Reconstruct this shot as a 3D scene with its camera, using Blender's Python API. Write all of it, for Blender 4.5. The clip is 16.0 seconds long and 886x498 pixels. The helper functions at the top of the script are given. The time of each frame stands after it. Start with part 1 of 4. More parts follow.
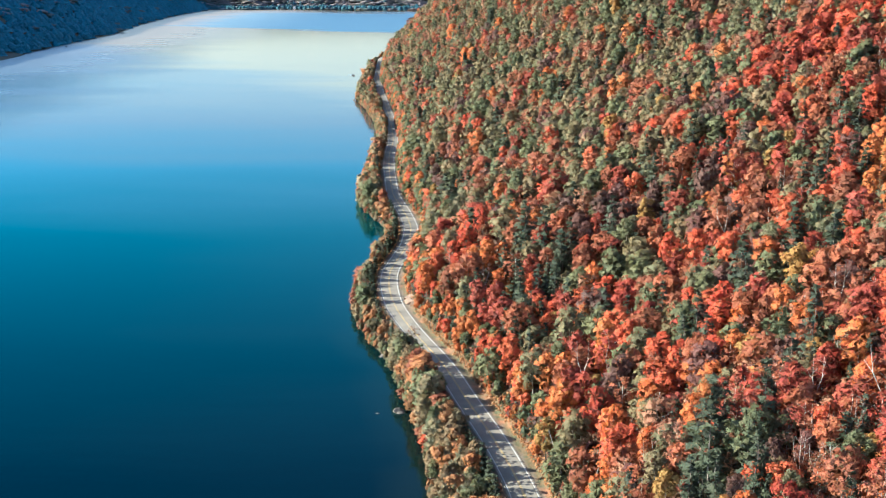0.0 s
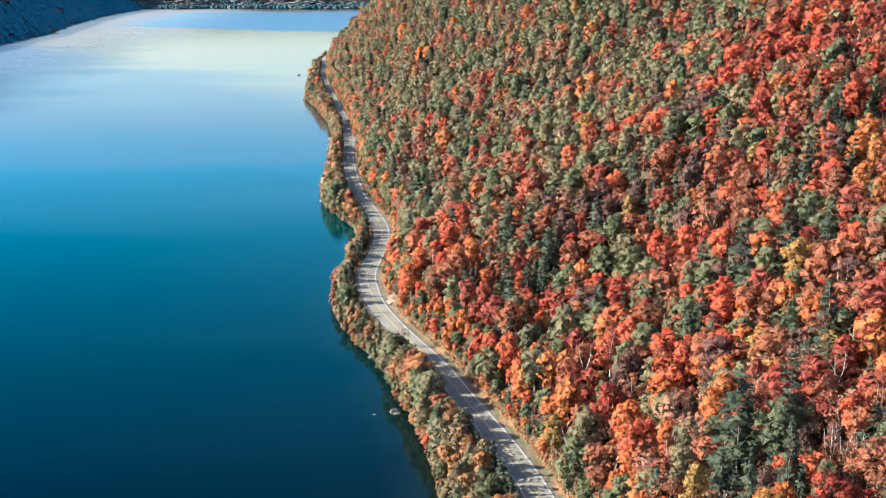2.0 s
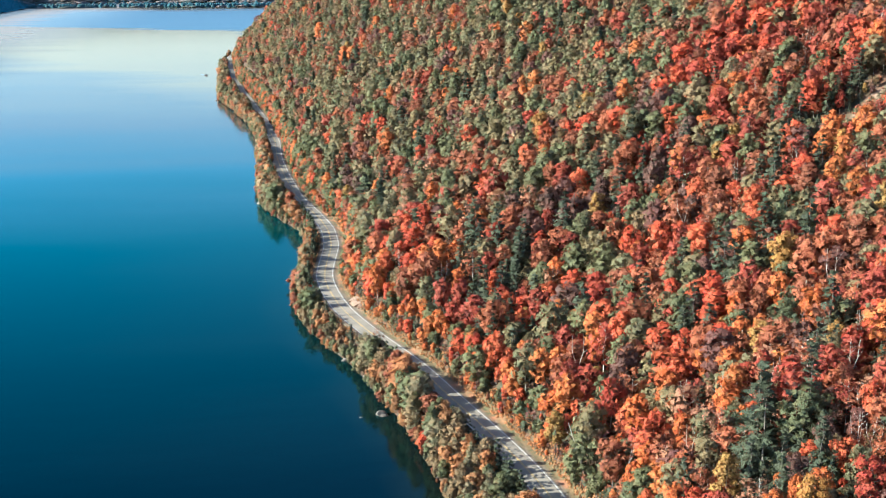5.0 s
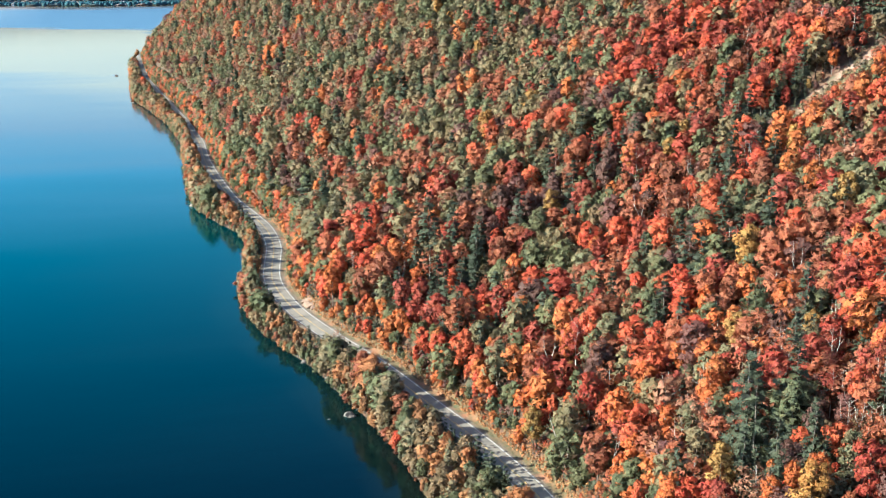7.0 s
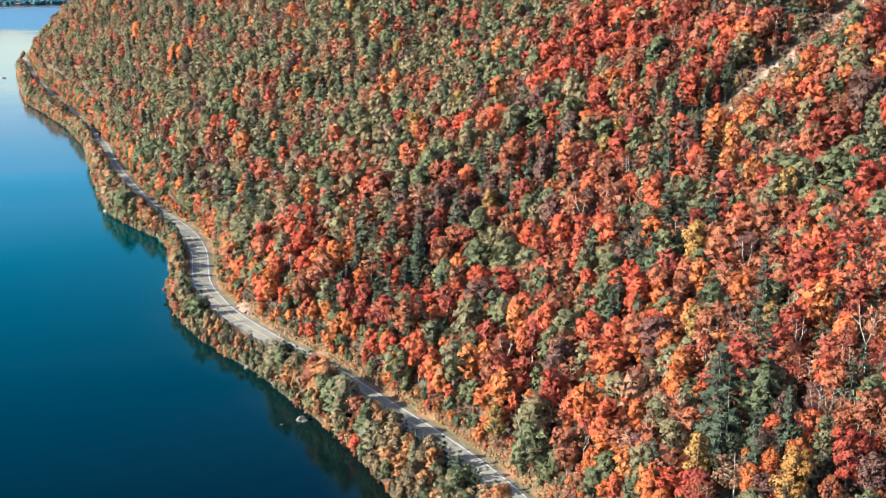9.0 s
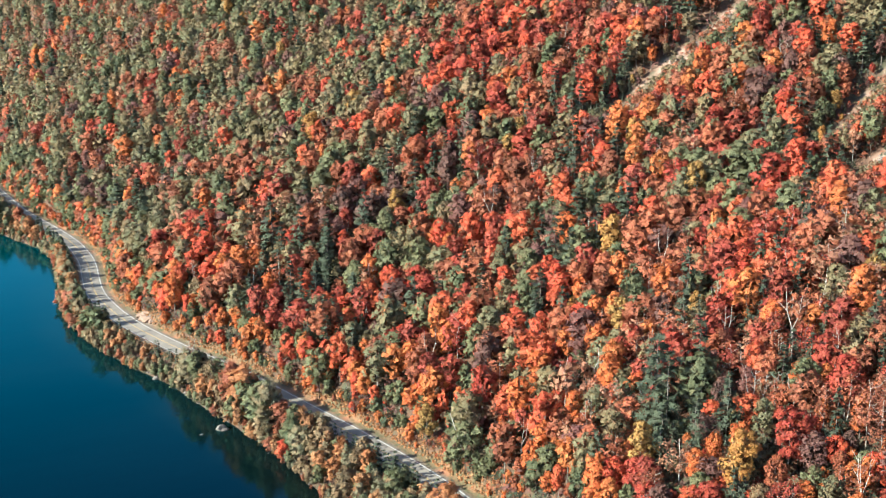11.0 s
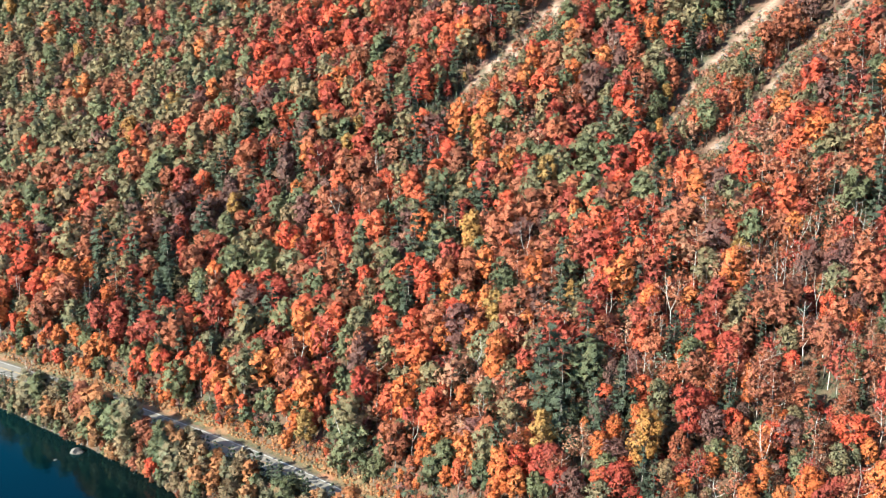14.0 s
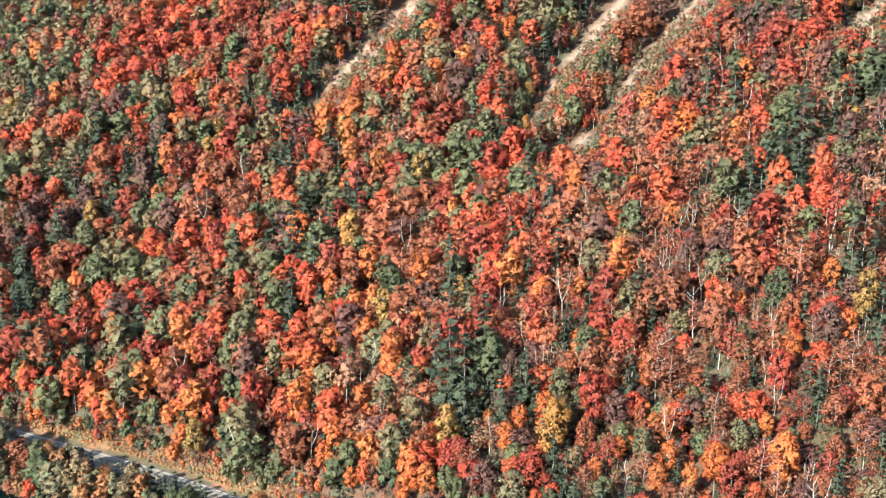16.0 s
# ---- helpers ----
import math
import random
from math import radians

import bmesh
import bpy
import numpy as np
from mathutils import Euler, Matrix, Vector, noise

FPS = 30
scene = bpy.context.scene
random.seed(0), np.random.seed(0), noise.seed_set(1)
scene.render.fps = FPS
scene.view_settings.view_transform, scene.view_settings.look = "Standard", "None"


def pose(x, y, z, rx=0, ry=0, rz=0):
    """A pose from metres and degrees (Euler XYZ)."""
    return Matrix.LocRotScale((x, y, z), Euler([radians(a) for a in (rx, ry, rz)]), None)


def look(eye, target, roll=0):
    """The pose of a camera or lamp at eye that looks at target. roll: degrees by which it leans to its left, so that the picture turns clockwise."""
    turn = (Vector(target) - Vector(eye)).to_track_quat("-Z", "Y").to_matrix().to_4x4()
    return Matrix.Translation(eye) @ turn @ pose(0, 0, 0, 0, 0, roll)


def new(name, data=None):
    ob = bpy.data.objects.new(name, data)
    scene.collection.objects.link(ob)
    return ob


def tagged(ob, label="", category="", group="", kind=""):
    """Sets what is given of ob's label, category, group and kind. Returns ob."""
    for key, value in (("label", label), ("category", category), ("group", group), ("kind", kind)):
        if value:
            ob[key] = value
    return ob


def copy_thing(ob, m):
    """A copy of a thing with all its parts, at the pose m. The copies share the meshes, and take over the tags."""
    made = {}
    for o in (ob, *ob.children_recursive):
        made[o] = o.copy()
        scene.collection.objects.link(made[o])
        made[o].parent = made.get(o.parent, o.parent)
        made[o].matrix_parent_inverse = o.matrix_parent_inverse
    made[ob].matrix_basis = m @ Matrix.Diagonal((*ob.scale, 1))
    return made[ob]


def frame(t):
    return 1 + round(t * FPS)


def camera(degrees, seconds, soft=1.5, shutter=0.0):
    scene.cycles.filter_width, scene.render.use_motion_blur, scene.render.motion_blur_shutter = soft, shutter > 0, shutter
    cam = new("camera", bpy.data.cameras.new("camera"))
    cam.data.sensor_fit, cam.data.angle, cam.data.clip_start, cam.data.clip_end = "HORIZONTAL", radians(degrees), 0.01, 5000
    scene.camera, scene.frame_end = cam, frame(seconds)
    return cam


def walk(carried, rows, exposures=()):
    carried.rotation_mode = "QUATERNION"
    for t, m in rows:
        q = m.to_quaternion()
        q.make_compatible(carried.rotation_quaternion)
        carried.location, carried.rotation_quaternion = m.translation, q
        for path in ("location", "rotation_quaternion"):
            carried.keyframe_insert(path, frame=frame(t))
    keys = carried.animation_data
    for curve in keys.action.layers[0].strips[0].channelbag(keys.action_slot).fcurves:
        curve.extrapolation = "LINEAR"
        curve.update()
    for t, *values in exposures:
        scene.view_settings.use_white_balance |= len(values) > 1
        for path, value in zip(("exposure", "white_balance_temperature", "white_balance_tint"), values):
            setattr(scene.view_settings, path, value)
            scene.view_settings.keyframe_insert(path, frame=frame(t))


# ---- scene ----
cam = camera(42.56, 16.0, soft=1.2)


def aim(x, y, z, heading, down, lean):
    """A pose from a compass heading (clockwise from +y), a downward tilt and a lean."""
    return pose(x, y, z, 90 - down, 0, -heading) @ pose(0, 0, 0, 0, 0, lean)


PATH = [
    (0, aim(0.00, -0.00, 125.98, -0.000, 13.756, 0.032)),
    (0.5, aim(-4.37, -0.09, 126.15, 0.849, 13.794, -0.025)),
    (1.5, aim(-13.09, -0.23, 126.51, 2.537, 13.821, -0.086)),
    (2.5, aim(-21.82, -0.30, 126.99, 4.217, 13.874, -0.098)),
    (3.5, aim(-30.53, -0.22, 127.63, 5.861, 13.914, -0.144)),
    (6, aim(-52.25, 1.59, 129.05, 11.328, 14.093, -0.213)),
    (7, aim(-60.93, 3.18, 129.31, 13.857, 14.151, -0.188)),
    (8, aim(-69.62, 5.13, 129.65, 16.453, 14.174, -0.120)),
    (10.5, aim(-91.00, 11.76, 130.92, 25.218, 14.316, -0.058)),
    (11.5, aim(-99.01, 15.82, 131.00, 29.111, 14.318, -0.032)),
    (12.5, aim(-106.62, 20.68, 130.81, 33.214, 14.309, 0.083)),
    (13.5, aim(-113.89, 26.06, 130.54, 37.302, 14.285, 0.223)),
    (14.5, aim(-120.88, 31.73, 130.35, 41.421, 14.265, 0.392)),
    (15, aim(-124.31, 34.63, 130.29, 43.658, 14.263, 0.461)),
    (15.5, aim(-127.70, 37.56, 130.23, 46.212, 14.211, 0.504)),
    (16, aim(-131.09, 40.51, 130.17, 48.928, 14.183, 0.580)),
]
walk(cam, PATH, exposures=[(0.0, 1.55, 5250, -6), (16.0, 1.55, 5250, -6)])

# ---- world, sun, exposure ----
SUN_FROM = Vector((-1.0, -0.04, 0.0)).normalized()
SUN_HEIGHT = radians(29)
world = bpy.data.worlds.new("sky")
scene.world = world
world.use_nodes = True
wn = world.node_tree
sky = wn.nodes.new("ShaderNodeTexSky")
sky.sky_type = "NISHITA"
sky.sun_disc = False
sky.sun_elevation = SUN_HEIGHT
sky.sun_rotation = math.atan2(SUN_FROM.x, SUN_FROM.y)
sky.air_density, sky.dust_density, sky.ozone_density = 0.75, 0.9, 1.5
wn.links.new(sky.outputs[0], wn.nodes["Background"].inputs[0])
wn.nodes["Background"].inputs[1].default_value = 0.105
sun_data = bpy.data.lights.new("sun", "SUN")
sun_data.energy, sun_data.angle, sun_data.color = 5.6, radians(0.53), (1.0, 0.85, 0.68)
sun = new("sun", sun_data)
sun_dir = SUN_FROM * math.cos(SUN_HEIGHT) + Vector((0, 0, math.sin(SUN_HEIGHT)))
sun.matrix_world = look(sun_dir * 400 + Vector((0, 300, 0)), (0, 300, 0))

# ---- plan of the shore, the road and the hill ----
SHORE = [(-1500, 60), (-300, 30), (60, -12), (160, -6), (230, -1.5), (256, -2), (292, -5), (313, -9), (335, -14), (354, -17),
         (374, -24), (396, -30), (420, -34), (450, -34.5), (485, -30), (525, -25.5), (555, -27.5), (590, -39), (621, -46.5),
         (661, -48.5), (726, -48.5), (843, -47), (951, -55.5), (1070, -73), (1140, -86), (1245, -90.5), (1522, -97), (1762, -90),
         (2200, 30), (3000, 500), (3700, 900), (5200, 1200)]
ROAD = [(-1500, 85), (-300, 50), (60, 10), (150, 13), (200, 18.5), (225, 20.5), (243, 19.6), (260, 17.0), (280, 13.0), (305, 7.0), (337, 0.3),
        (371, -10), (403, -18), (430, -21.3), (452, -22.3), (475, -19.5), (503, -15.6), (537, -15.2), (566, -18.7), (620, -27.8), (698, -33.5),
        (755, -36.3), (835, -36.5), (948, -43.8), (1085, -56), (1180, -65), (1320, -76), (1620, -88), (1760, -78), (2200, 45), (3700, 920),
        (5200, 1220)]
ALONG = np.arange(-1500.0, 5201.0, 1.0)


def flowing(knots, spread):
    ys, xs = zip(*knots)
    line = np.interp(ALONG, ys, xs)
    k = np.exp(-0.5 * (np.arange(-3 * spread, 3 * spread + 1) / spread) ** 2)
    return np.convolve(np.pad(line, 3 * spread, mode="edge"), k / k.sum(), mode="valid")


SHORE_X = flowing(SHORE, 4)
ROAD_X = flowing(ROAD, 8)


def shore_x(y):
    return np.interp(y, ALONG, SHORE_X)


def road_x(y):
    return np.interp(y, ALONG, ROAD_X)


def step(a, b, v):
    k = np.clip((v - a) / (b - a), 0, 1)
    return k * k * (3 - 2 * k)


def road_z(y):
    return 6.6 - 1.4 * step(300, 430, y) - 0.5 * step(500, 900, y)


def west_x(y):
    """The far western shore."""
    return np.interp(y, (-1500, 900, 1700, 2366, 2737, 3244, 3700, 5200), (-950, -640, -652, -675, -722, -762, -770, -770))


def swell(x, y, size, seed):
    """Smooth, cheap relief."""
    a = np.sin(x / size + seed) * np.cos(y / size * 1.17 + 2.1 * seed)
    b = np.sin((x + 0.6 * y) / size * 1.9 + 3.3 * seed) * np.cos((y - 0.5 * x) / size * 1.6 + seed)
    return 0.6 * a + 0.4 * b


def hill_z(x, y):
    """The height of the ground."""
    x, y = np.asarray(x, float), np.asarray(y, float)
    u, d, zr = x - shore_x(y), x - road_x(y), road_z(y)
    bed = -0.28 * np.maximum(-u, 0) - 0.1
    bed = np.maximum(bed, -14.0)
    shelf = np.maximum(road_x(y) - shore_x(y) - 5.0, 3.0)
    bank = zr * np.clip(u / shelf, 0, 1) ** 0.75 - 0.12 + 0.35 * swell(x, y, 2.3, 1.0) * step(0.5, 3, u) * step(-4.6, -6.5, d)
    slope = 0.55 + 0.06 * step(260, 180, y) + 0.44 * step(470, 1000, y)
    rise = (4.2 + 4.5 * step(240, 200, y)) * step(5.6, 13, d) + slope * np.maximum(d - 6.0, 0)
    gully = -14.0 * np.exp(-((x - 58) / 40) ** 2 - ((y - 335) / 46) ** 2)
    rough = (1.6 * swell(x, y, 17, 2.0) + 4.0 * swell(x, y, 61, 0.7)) * step(12, 60, d)
    top = 330 + 60 * swell(x, y, 400, 1.3)
    h = np.where(d > 5.2, np.minimum(zr - 0.12 - 0.25 * step(5.2, 5.9, d) + rise + (gully + rough) * step(8, 25, d), top), zr - 0.12)
    east = np.where(u < 0, bed, np.where(d < -5.0, np.minimum(bank, zr - 0.12), h))
    inland = west_x(y) - x
    west = np.minimum(0.68 * np.maximum(inland, 0) + 6 * swell(x, y, 70, 4.0) * step(20, 120, inland), 115 + 20 * swell(x, y, 500, 0.3)) + 0.4
    north = y - (3830 + 25 * np.sin(x / 90) + 12 * np.sin(x / 31))
    far = np.minimum(0.02 * np.maximum(north, 0) + 0.3 * np.maximum(north - 150, 0), 88 + 14 * swell(x, y, 380, 2.2)) + 0.4
    ground = np.where(inland > 0, west, east)
    return np.where((north > 0) & ((east < 0.5) | (north > 300)), np.maximum(far, ground), ground)


# ---- materials ----
def material(name):
    m = bpy.data.materials.new(name)
    m.use_nodes = True
    nt = m.node_tree
    return m, nt, nt.nodes["Principled BSDF"]


def add(nt, kind, **inputs):
    n = nt.nodes.new(kind)
    for key, value in inputs.items():
        n.inputs[key.replace("_", " ")].default_value = value
    return n


def mixed(nt, a, b, factor, mode="MIX"):
    """A colour mix; a, b and factor are sockets or values."""
    n = nt.nodes.new("ShaderNodeMix")
    n.data_type, n.blend_type = "RGBA", mode
    for socket, v in ((n.inputs[0], factor), (n.inputs[6], a), (n.inputs[7], b)):
        if isinstance(v, bpy.types.NodeSocket):
            nt.links.new(v, socket)
        else:
            socket.default_value = v if isinstance(v, (int, float)) else (*v, 1.0)
    return n.outputs[2]


def maths(nt, op, a, b=0.0, c=0.0):
    n = nt.nodes.new("ShaderNodeMath")
    n.operation = op
    for socket, v in zip(n.inputs, (a, b, c)):
        if isinstance(v, bpy.types.NodeSocket):
            nt.links.new(v, socket)
        else:
            socket.default_value = v
    return n.outputs[0]


def spread(nt, v, lo, hi, to_lo=0.0, to_hi=1.0):
    n = nt.nodes.new("ShaderNodeMapRange")
    nt.links.new(v, n.inputs[0])
    for i, x in enumerate((lo, hi, to_lo, to_hi)):
        n.inputs[i + 1].default_value = x
    return n.outputs[0]


def world_place(nt, scale=(1, 1, 1)):
    g = nt.nodes.new("ShaderNodeNewGeometry")
    m = nt.nodes.new("ShaderNodeMapping")
    m.inputs["Scale"].default_value = scale
    nt.links.new(g.outputs["Position"], m.inputs[0])
    return m.outputs[0]


def grain(nt, place, scale, detail=4.0, rough=0.6):
    n = add(nt, "ShaderNodeTexNoise", Scale=scale, Detail=detail, Roughness=rough)
    nt.links.new(place, n.inputs["Vector"])
    return n.outputs["Fac"]


def relief(nt, shader, height, strength, distance):
    b = add(nt, "ShaderNodeBump", Strength=strength, Distance=distance)
    nt.links.new(height, b.inputs["Height"])
    nt.links.new(b.outputs[0], shader.inputs["Normal"])


def attribute(nt, name):
    n = nt.nodes.new("ShaderNodeAttribute")
    n.attribute_name = name
    return n.outputs["Fac"]


def foliage(name, main, other, third, glow=0.26, holes=0.66):
    """Leaves of one kind of tree: three hues, picked tree by tree, varied leaf by leaf."""
    m, nt, p = material(name)
    info = nt.nodes.new("ShaderNodeObjectInfo")
    geo = nt.nodes.new("ShaderNodeNewGeometry")
    tree = maths(nt, "FRACT", maths(nt, "ADD", info.outputs["Random"], attribute(nt, "tint")))
    leaf = geo.outputs["Random Per Island"]
    colour = mixed(nt, main, other, spread(nt, tree, 0.25, 0.75))
    colour = mixed(nt, colour, third, maths(nt, "MULTIPLY", spread(nt, leaf, 0.72, 1.0), 0.25))
    patch = grain(nt, world_place(nt), 0.42, 3.0)
    colour = mixed(nt, colour, third, maths(nt, "MULTIPLY", spread(nt, patch, 0.48, 0.72), 0.6))
    value = maths(nt, "MULTIPLY", spread(nt, maths(nt, "FRACT", maths(nt, "MULTIPLY", leaf, 7.31)), 0, 1, 0.86, 1.10),
                  spread(nt, maths(nt, "FRACT", maths(nt, "MULTIPLY", tree, 5.7)), 0, 1, 0.80, 1.12))
    hsv = nt.nodes.new("ShaderNodeHueSaturation")
    nt.links.new(colour, hsv.inputs["Color"])
    nt.links.new(hsv.outputs[0], p.inputs["Base Color"])
    # the leaves themselves: small cells with gaps between, each tilted its own way
    cells = add(nt, "ShaderNodeTexVoronoi", Scale=4.6, Randomness=1.0)
    nt.links.new(world_place(nt), cells.inputs["Vector"])
    tilt = nt.nodes.new("ShaderNodeVectorMath")
    tilt.operation = "MULTIPLY_ADD"
    nt.links.new(cells.outputs["Color"], tilt.inputs[0])
    tilt.inputs[1].default_value = (0.9, 0.9, 0.9)
    tilt.inputs[2].default_value = (-0.45, -0.45, -0.36)
    # they lie along the crown's own outward direction
    along = nt.nodes.new("ShaderNodeAttribute")
    along.attribute_name = "outward"
    turned = nt.nodes.new("ShaderNodeVectorTransform")
    turned.vector_type, turned.convert_from, turned.convert_to = "NORMAL", "OBJECT", "WORLD"
    nt.links.new(along.outputs["Vector"], turned.inputs[0])
    lean = nt.nodes.new("ShaderNodeVectorMath")
    nt.links.new(turned.outputs[0], lean.inputs[0])
    nt.links.new(tilt.outputs[0], lean.inputs[1])
    facing = nt.nodes.new("ShaderNodeVectorMath")
    facing.operation = "NORMALIZE"
    nt.links.new(lean.outputs[0], facing.inputs[0])
    sep = nt.nodes.new("ShaderNodeSeparateColor")
    nt.links.new(cells.outputs["Color"], sep.inputs[0])
    nt.links.new(maths(nt, "MULTIPLY", value, spread(nt, sep.outputs[0], 0, 1, 0.79, 1.21)), hsv.inputs["Value"])
    nt.links.new(spread(nt, sep.outputs[1], 0, 1, 0.488, 0.512), hsv.inputs["Hue"])
    p.inputs["Roughness"].default_value = 0.62
    p.inputs["Specular IOR Level"].default_value = 0.2
    t = nt.nodes.new("ShaderNodeBsdfTranslucent")
    nt.links.new(hsv.outputs[0], t.inputs["Color"])
    for shader in (p, t):
        nt.links.new(facing.outputs[0], shader.inputs["Normal"])
    mix = nt.nodes.new("ShaderNodeMixShader")
    mix.inputs[0].default_value = glow
    nt.links.new(p.outputs[0], mix.inputs[1])
    nt.links.new(t.outputs[0], mix.inputs[2])
    gap = nt.nodes.new("ShaderNodeMixShader")
    rim = nt.nodes.new("ShaderNodeAttribute")
    rim.attribute_name = "rim"
    corner = nt.nodes.new("ShaderNodeSeparateXYZ")
    nt.links.new(rim.outputs["Vector"], corner.inputs[0])
    inner = maths(nt, "MINIMUM", maths(nt, "MINIMUM", corner.outputs[0], corner.outputs[1]), corner.outputs[2])
    nt.links.new(maths(nt, "GREATER_THAN", cells.outputs["Distance"], spread(nt, inner, 0.0, 0.16, 0.20, holes)), gap.inputs[0])
    nt.links.new(mix.outputs[0], gap.inputs[1])
    nt.links.new(nt.nodes.new("ShaderNodeBsdfTransparent").outputs[0], gap.inputs[2])
    nt.links.new((gap if holes < 1 else mix).outputs[0], nt.nodes["Material Output"].inputs[0])
    return m


LEAVES = {
    "red": foliage("red_leaves", (0.395, 0.065, 0.040), (0.326, 0.070, 0.046), (0.462, 0.112, 0.055)),
    "scarlet": foliage("scarlet_leaves", (0.580, 0.089, 0.044), (0.541, 0.116, 0.050), (0.598, 0.164, 0.066)),
    "orange": foliage("orange_leaves", (0.582, 0.145, 0.043), (0.544, 0.167, 0.052), (0.591, 0.224, 0.074)),
    "rust": foliage("rust_leaves", (0.377, 0.113, 0.055), (0.300, 0.102, 0.057), (0.420, 0.158, 0.073)),
    "plum": foliage("plum_leaves", (0.176, 0.076, 0.062), (0.150, 0.081, 0.064), (0.238, 0.101, 0.067)),
    "gold": foliage("gold_leaves", (0.458, 0.211, 0.055), (0.370, 0.211, 0.065), (0.440, 0.273, 0.088)),
    "olive": foliage("olive_leaves", (0.173, 0.163, 0.086), (0.228, 0.177, 0.090), (0.341, 0.201, 0.092)),
    "green": foliage("green_leaves", (0.128, 0.139, 0.070), (0.166, 0.163, 0.078), (0.231, 0.184, 0.083)),
    "peach": foliage("peach_leaves", (0.433, 0.189, 0.108), (0.370, 0.163, 0.099), (0.451, 0.253, 0.135)),
    "tan": foliage("tan_leaves", (0.269, 0.186, 0.100), (0.176, 0.160, 0.091), (0.390, 0.210, 0.100)),
    "pine": foliage("pine_needles", (0.059, 0.071, 0.043), (0.075, 0.086, 0.050), (0.103, 0.100, 0.056), 0.16),
    # the next four carry distance haze in their colours: bluer and paler
    "spruce": foliage("haze_blue_spruce_needles", (0.055, 0.235, 0.325), (0.06, 0.245, 0.33), (0.08, 0.25, 0.31), 0.08, 2.0),
    "fir": foliage("hazed_fir_needles", (0.045, 0.125, 0.16), (0.05, 0.135, 0.165), (0.07, 0.14, 0.16), 0.08, 2.0),
    "dun": foliage("hazed_grey_brown_twigs", (0.391, 0.315, 0.306), (0.348, 0.306, 0.315), (0.425, 0.323, 0.306), 0.08, 2.0),
    "teal": foliage("hazed_muted_green_leaves", (0.140, 0.182, 0.175), (0.168, 0.189, 0.175), (0.196, 0.189, 0.168), 0.08, 2.0),
    "amber": foliage("amber_leaves", (0.405, 0.162, 0.065), (0.324, 0.163, 0.074), (0.450, 0.207, 0.078)),
    "brush": foliage("dry_brush", (0.54, 0.22, 0.09), (0.44, 0.22, 0.10), (0.48, 0.31, 0.14)),
}


def bark(name, light, dark, scale):
    m, nt, p = material(name)
    place = world_place(nt, (1, 1, 0.35))
    n = grain(nt, place, scale, 6)
    nt.links.new(mixed(nt, dark, light, spread(nt, n, 0.38, 0.62)), p.inputs["Base Color"])
    p.inputs["Roughness"].default_value = 0.85
    relief(nt, p, n, 0.6, 0.04)
    return m


BARK = bark("grey_bark", (0.24, 0.20, 0.165), (0.10, 0.082, 0.07), 4.0)
BIRCH_BARK = bark("birch_bark", (0.62, 0.56, 0.48), (0.36, 0.31, 0.26), 2.2)
DEAD_WOOD = bark("bleached_wood", (0.56, 0.50, 0.43), (0.32, 0.27, 0.23), 3.0)


def ground_material():
    m, nt, p = material("forest_floor")
    place = world_place(nt)
    fine, broad = grain(nt, place, 1.8, 6), grain(nt, place, 0.11, 4)
    litter = mixed(nt, (0.06, 0.036, 0.022), (0.15, 0.07, 0.036), spread(nt, fine, 0.35, 0.65))
    litter = mixed(nt, litter, (0.06, 0.06, 0.03), spread(nt, broad, 0.48, 0.62))
    grass = mixed(nt, (0.15, 0.095, 0.042), (0.075, 0.075, 0.032), spread(nt, grain(nt, place, 0.7, 6), 0.40, 0.62))
    grass = mixed(nt, grass, (0.29, 0.125, 0.06), spread(nt, broad, 0.52, 0.66))
    rock = mixed(nt, (0.41, 0.26, 0.18), (0.22, 0.135, 0.095), spread(nt, grain(nt, place, 0.9, 8, 0.7), 0.40, 0.62))
    rock = mixed(nt, rock, (0.12, 0.085, 0.045), spread(nt, grain(nt, place, 0.33, 5, 0.65), 0.56, 0.64))
    gravel = mixed(nt, (0.20, 0.15, 0.105), (0.12, 0.095, 0.07), spread(nt, grain(nt, place, 6.0, 6), 0.40, 0.62))
    bed = mixed(nt, (0.10, 0.085, 0.055), (0.05, 0.05, 0.038), spread(nt, fine, 0.4, 0.6))
    colour = mixed(nt, litter, grass, attribute(nt, "verge"))
    colour = mixed(nt, colour, gravel, attribute(nt, "gravel"))
    colour = mixed(nt, colour, rock, attribute(nt, "bare"))
    colour = mixed(nt, colour, bed, attribute(nt, "lakebed"))
    nt.links.new(colour, p.inputs["Base Color"])
    p.inputs["Roughness"].default_value = 0.92
    relief(nt, p, fine, 0.8, 0.35)
    return m


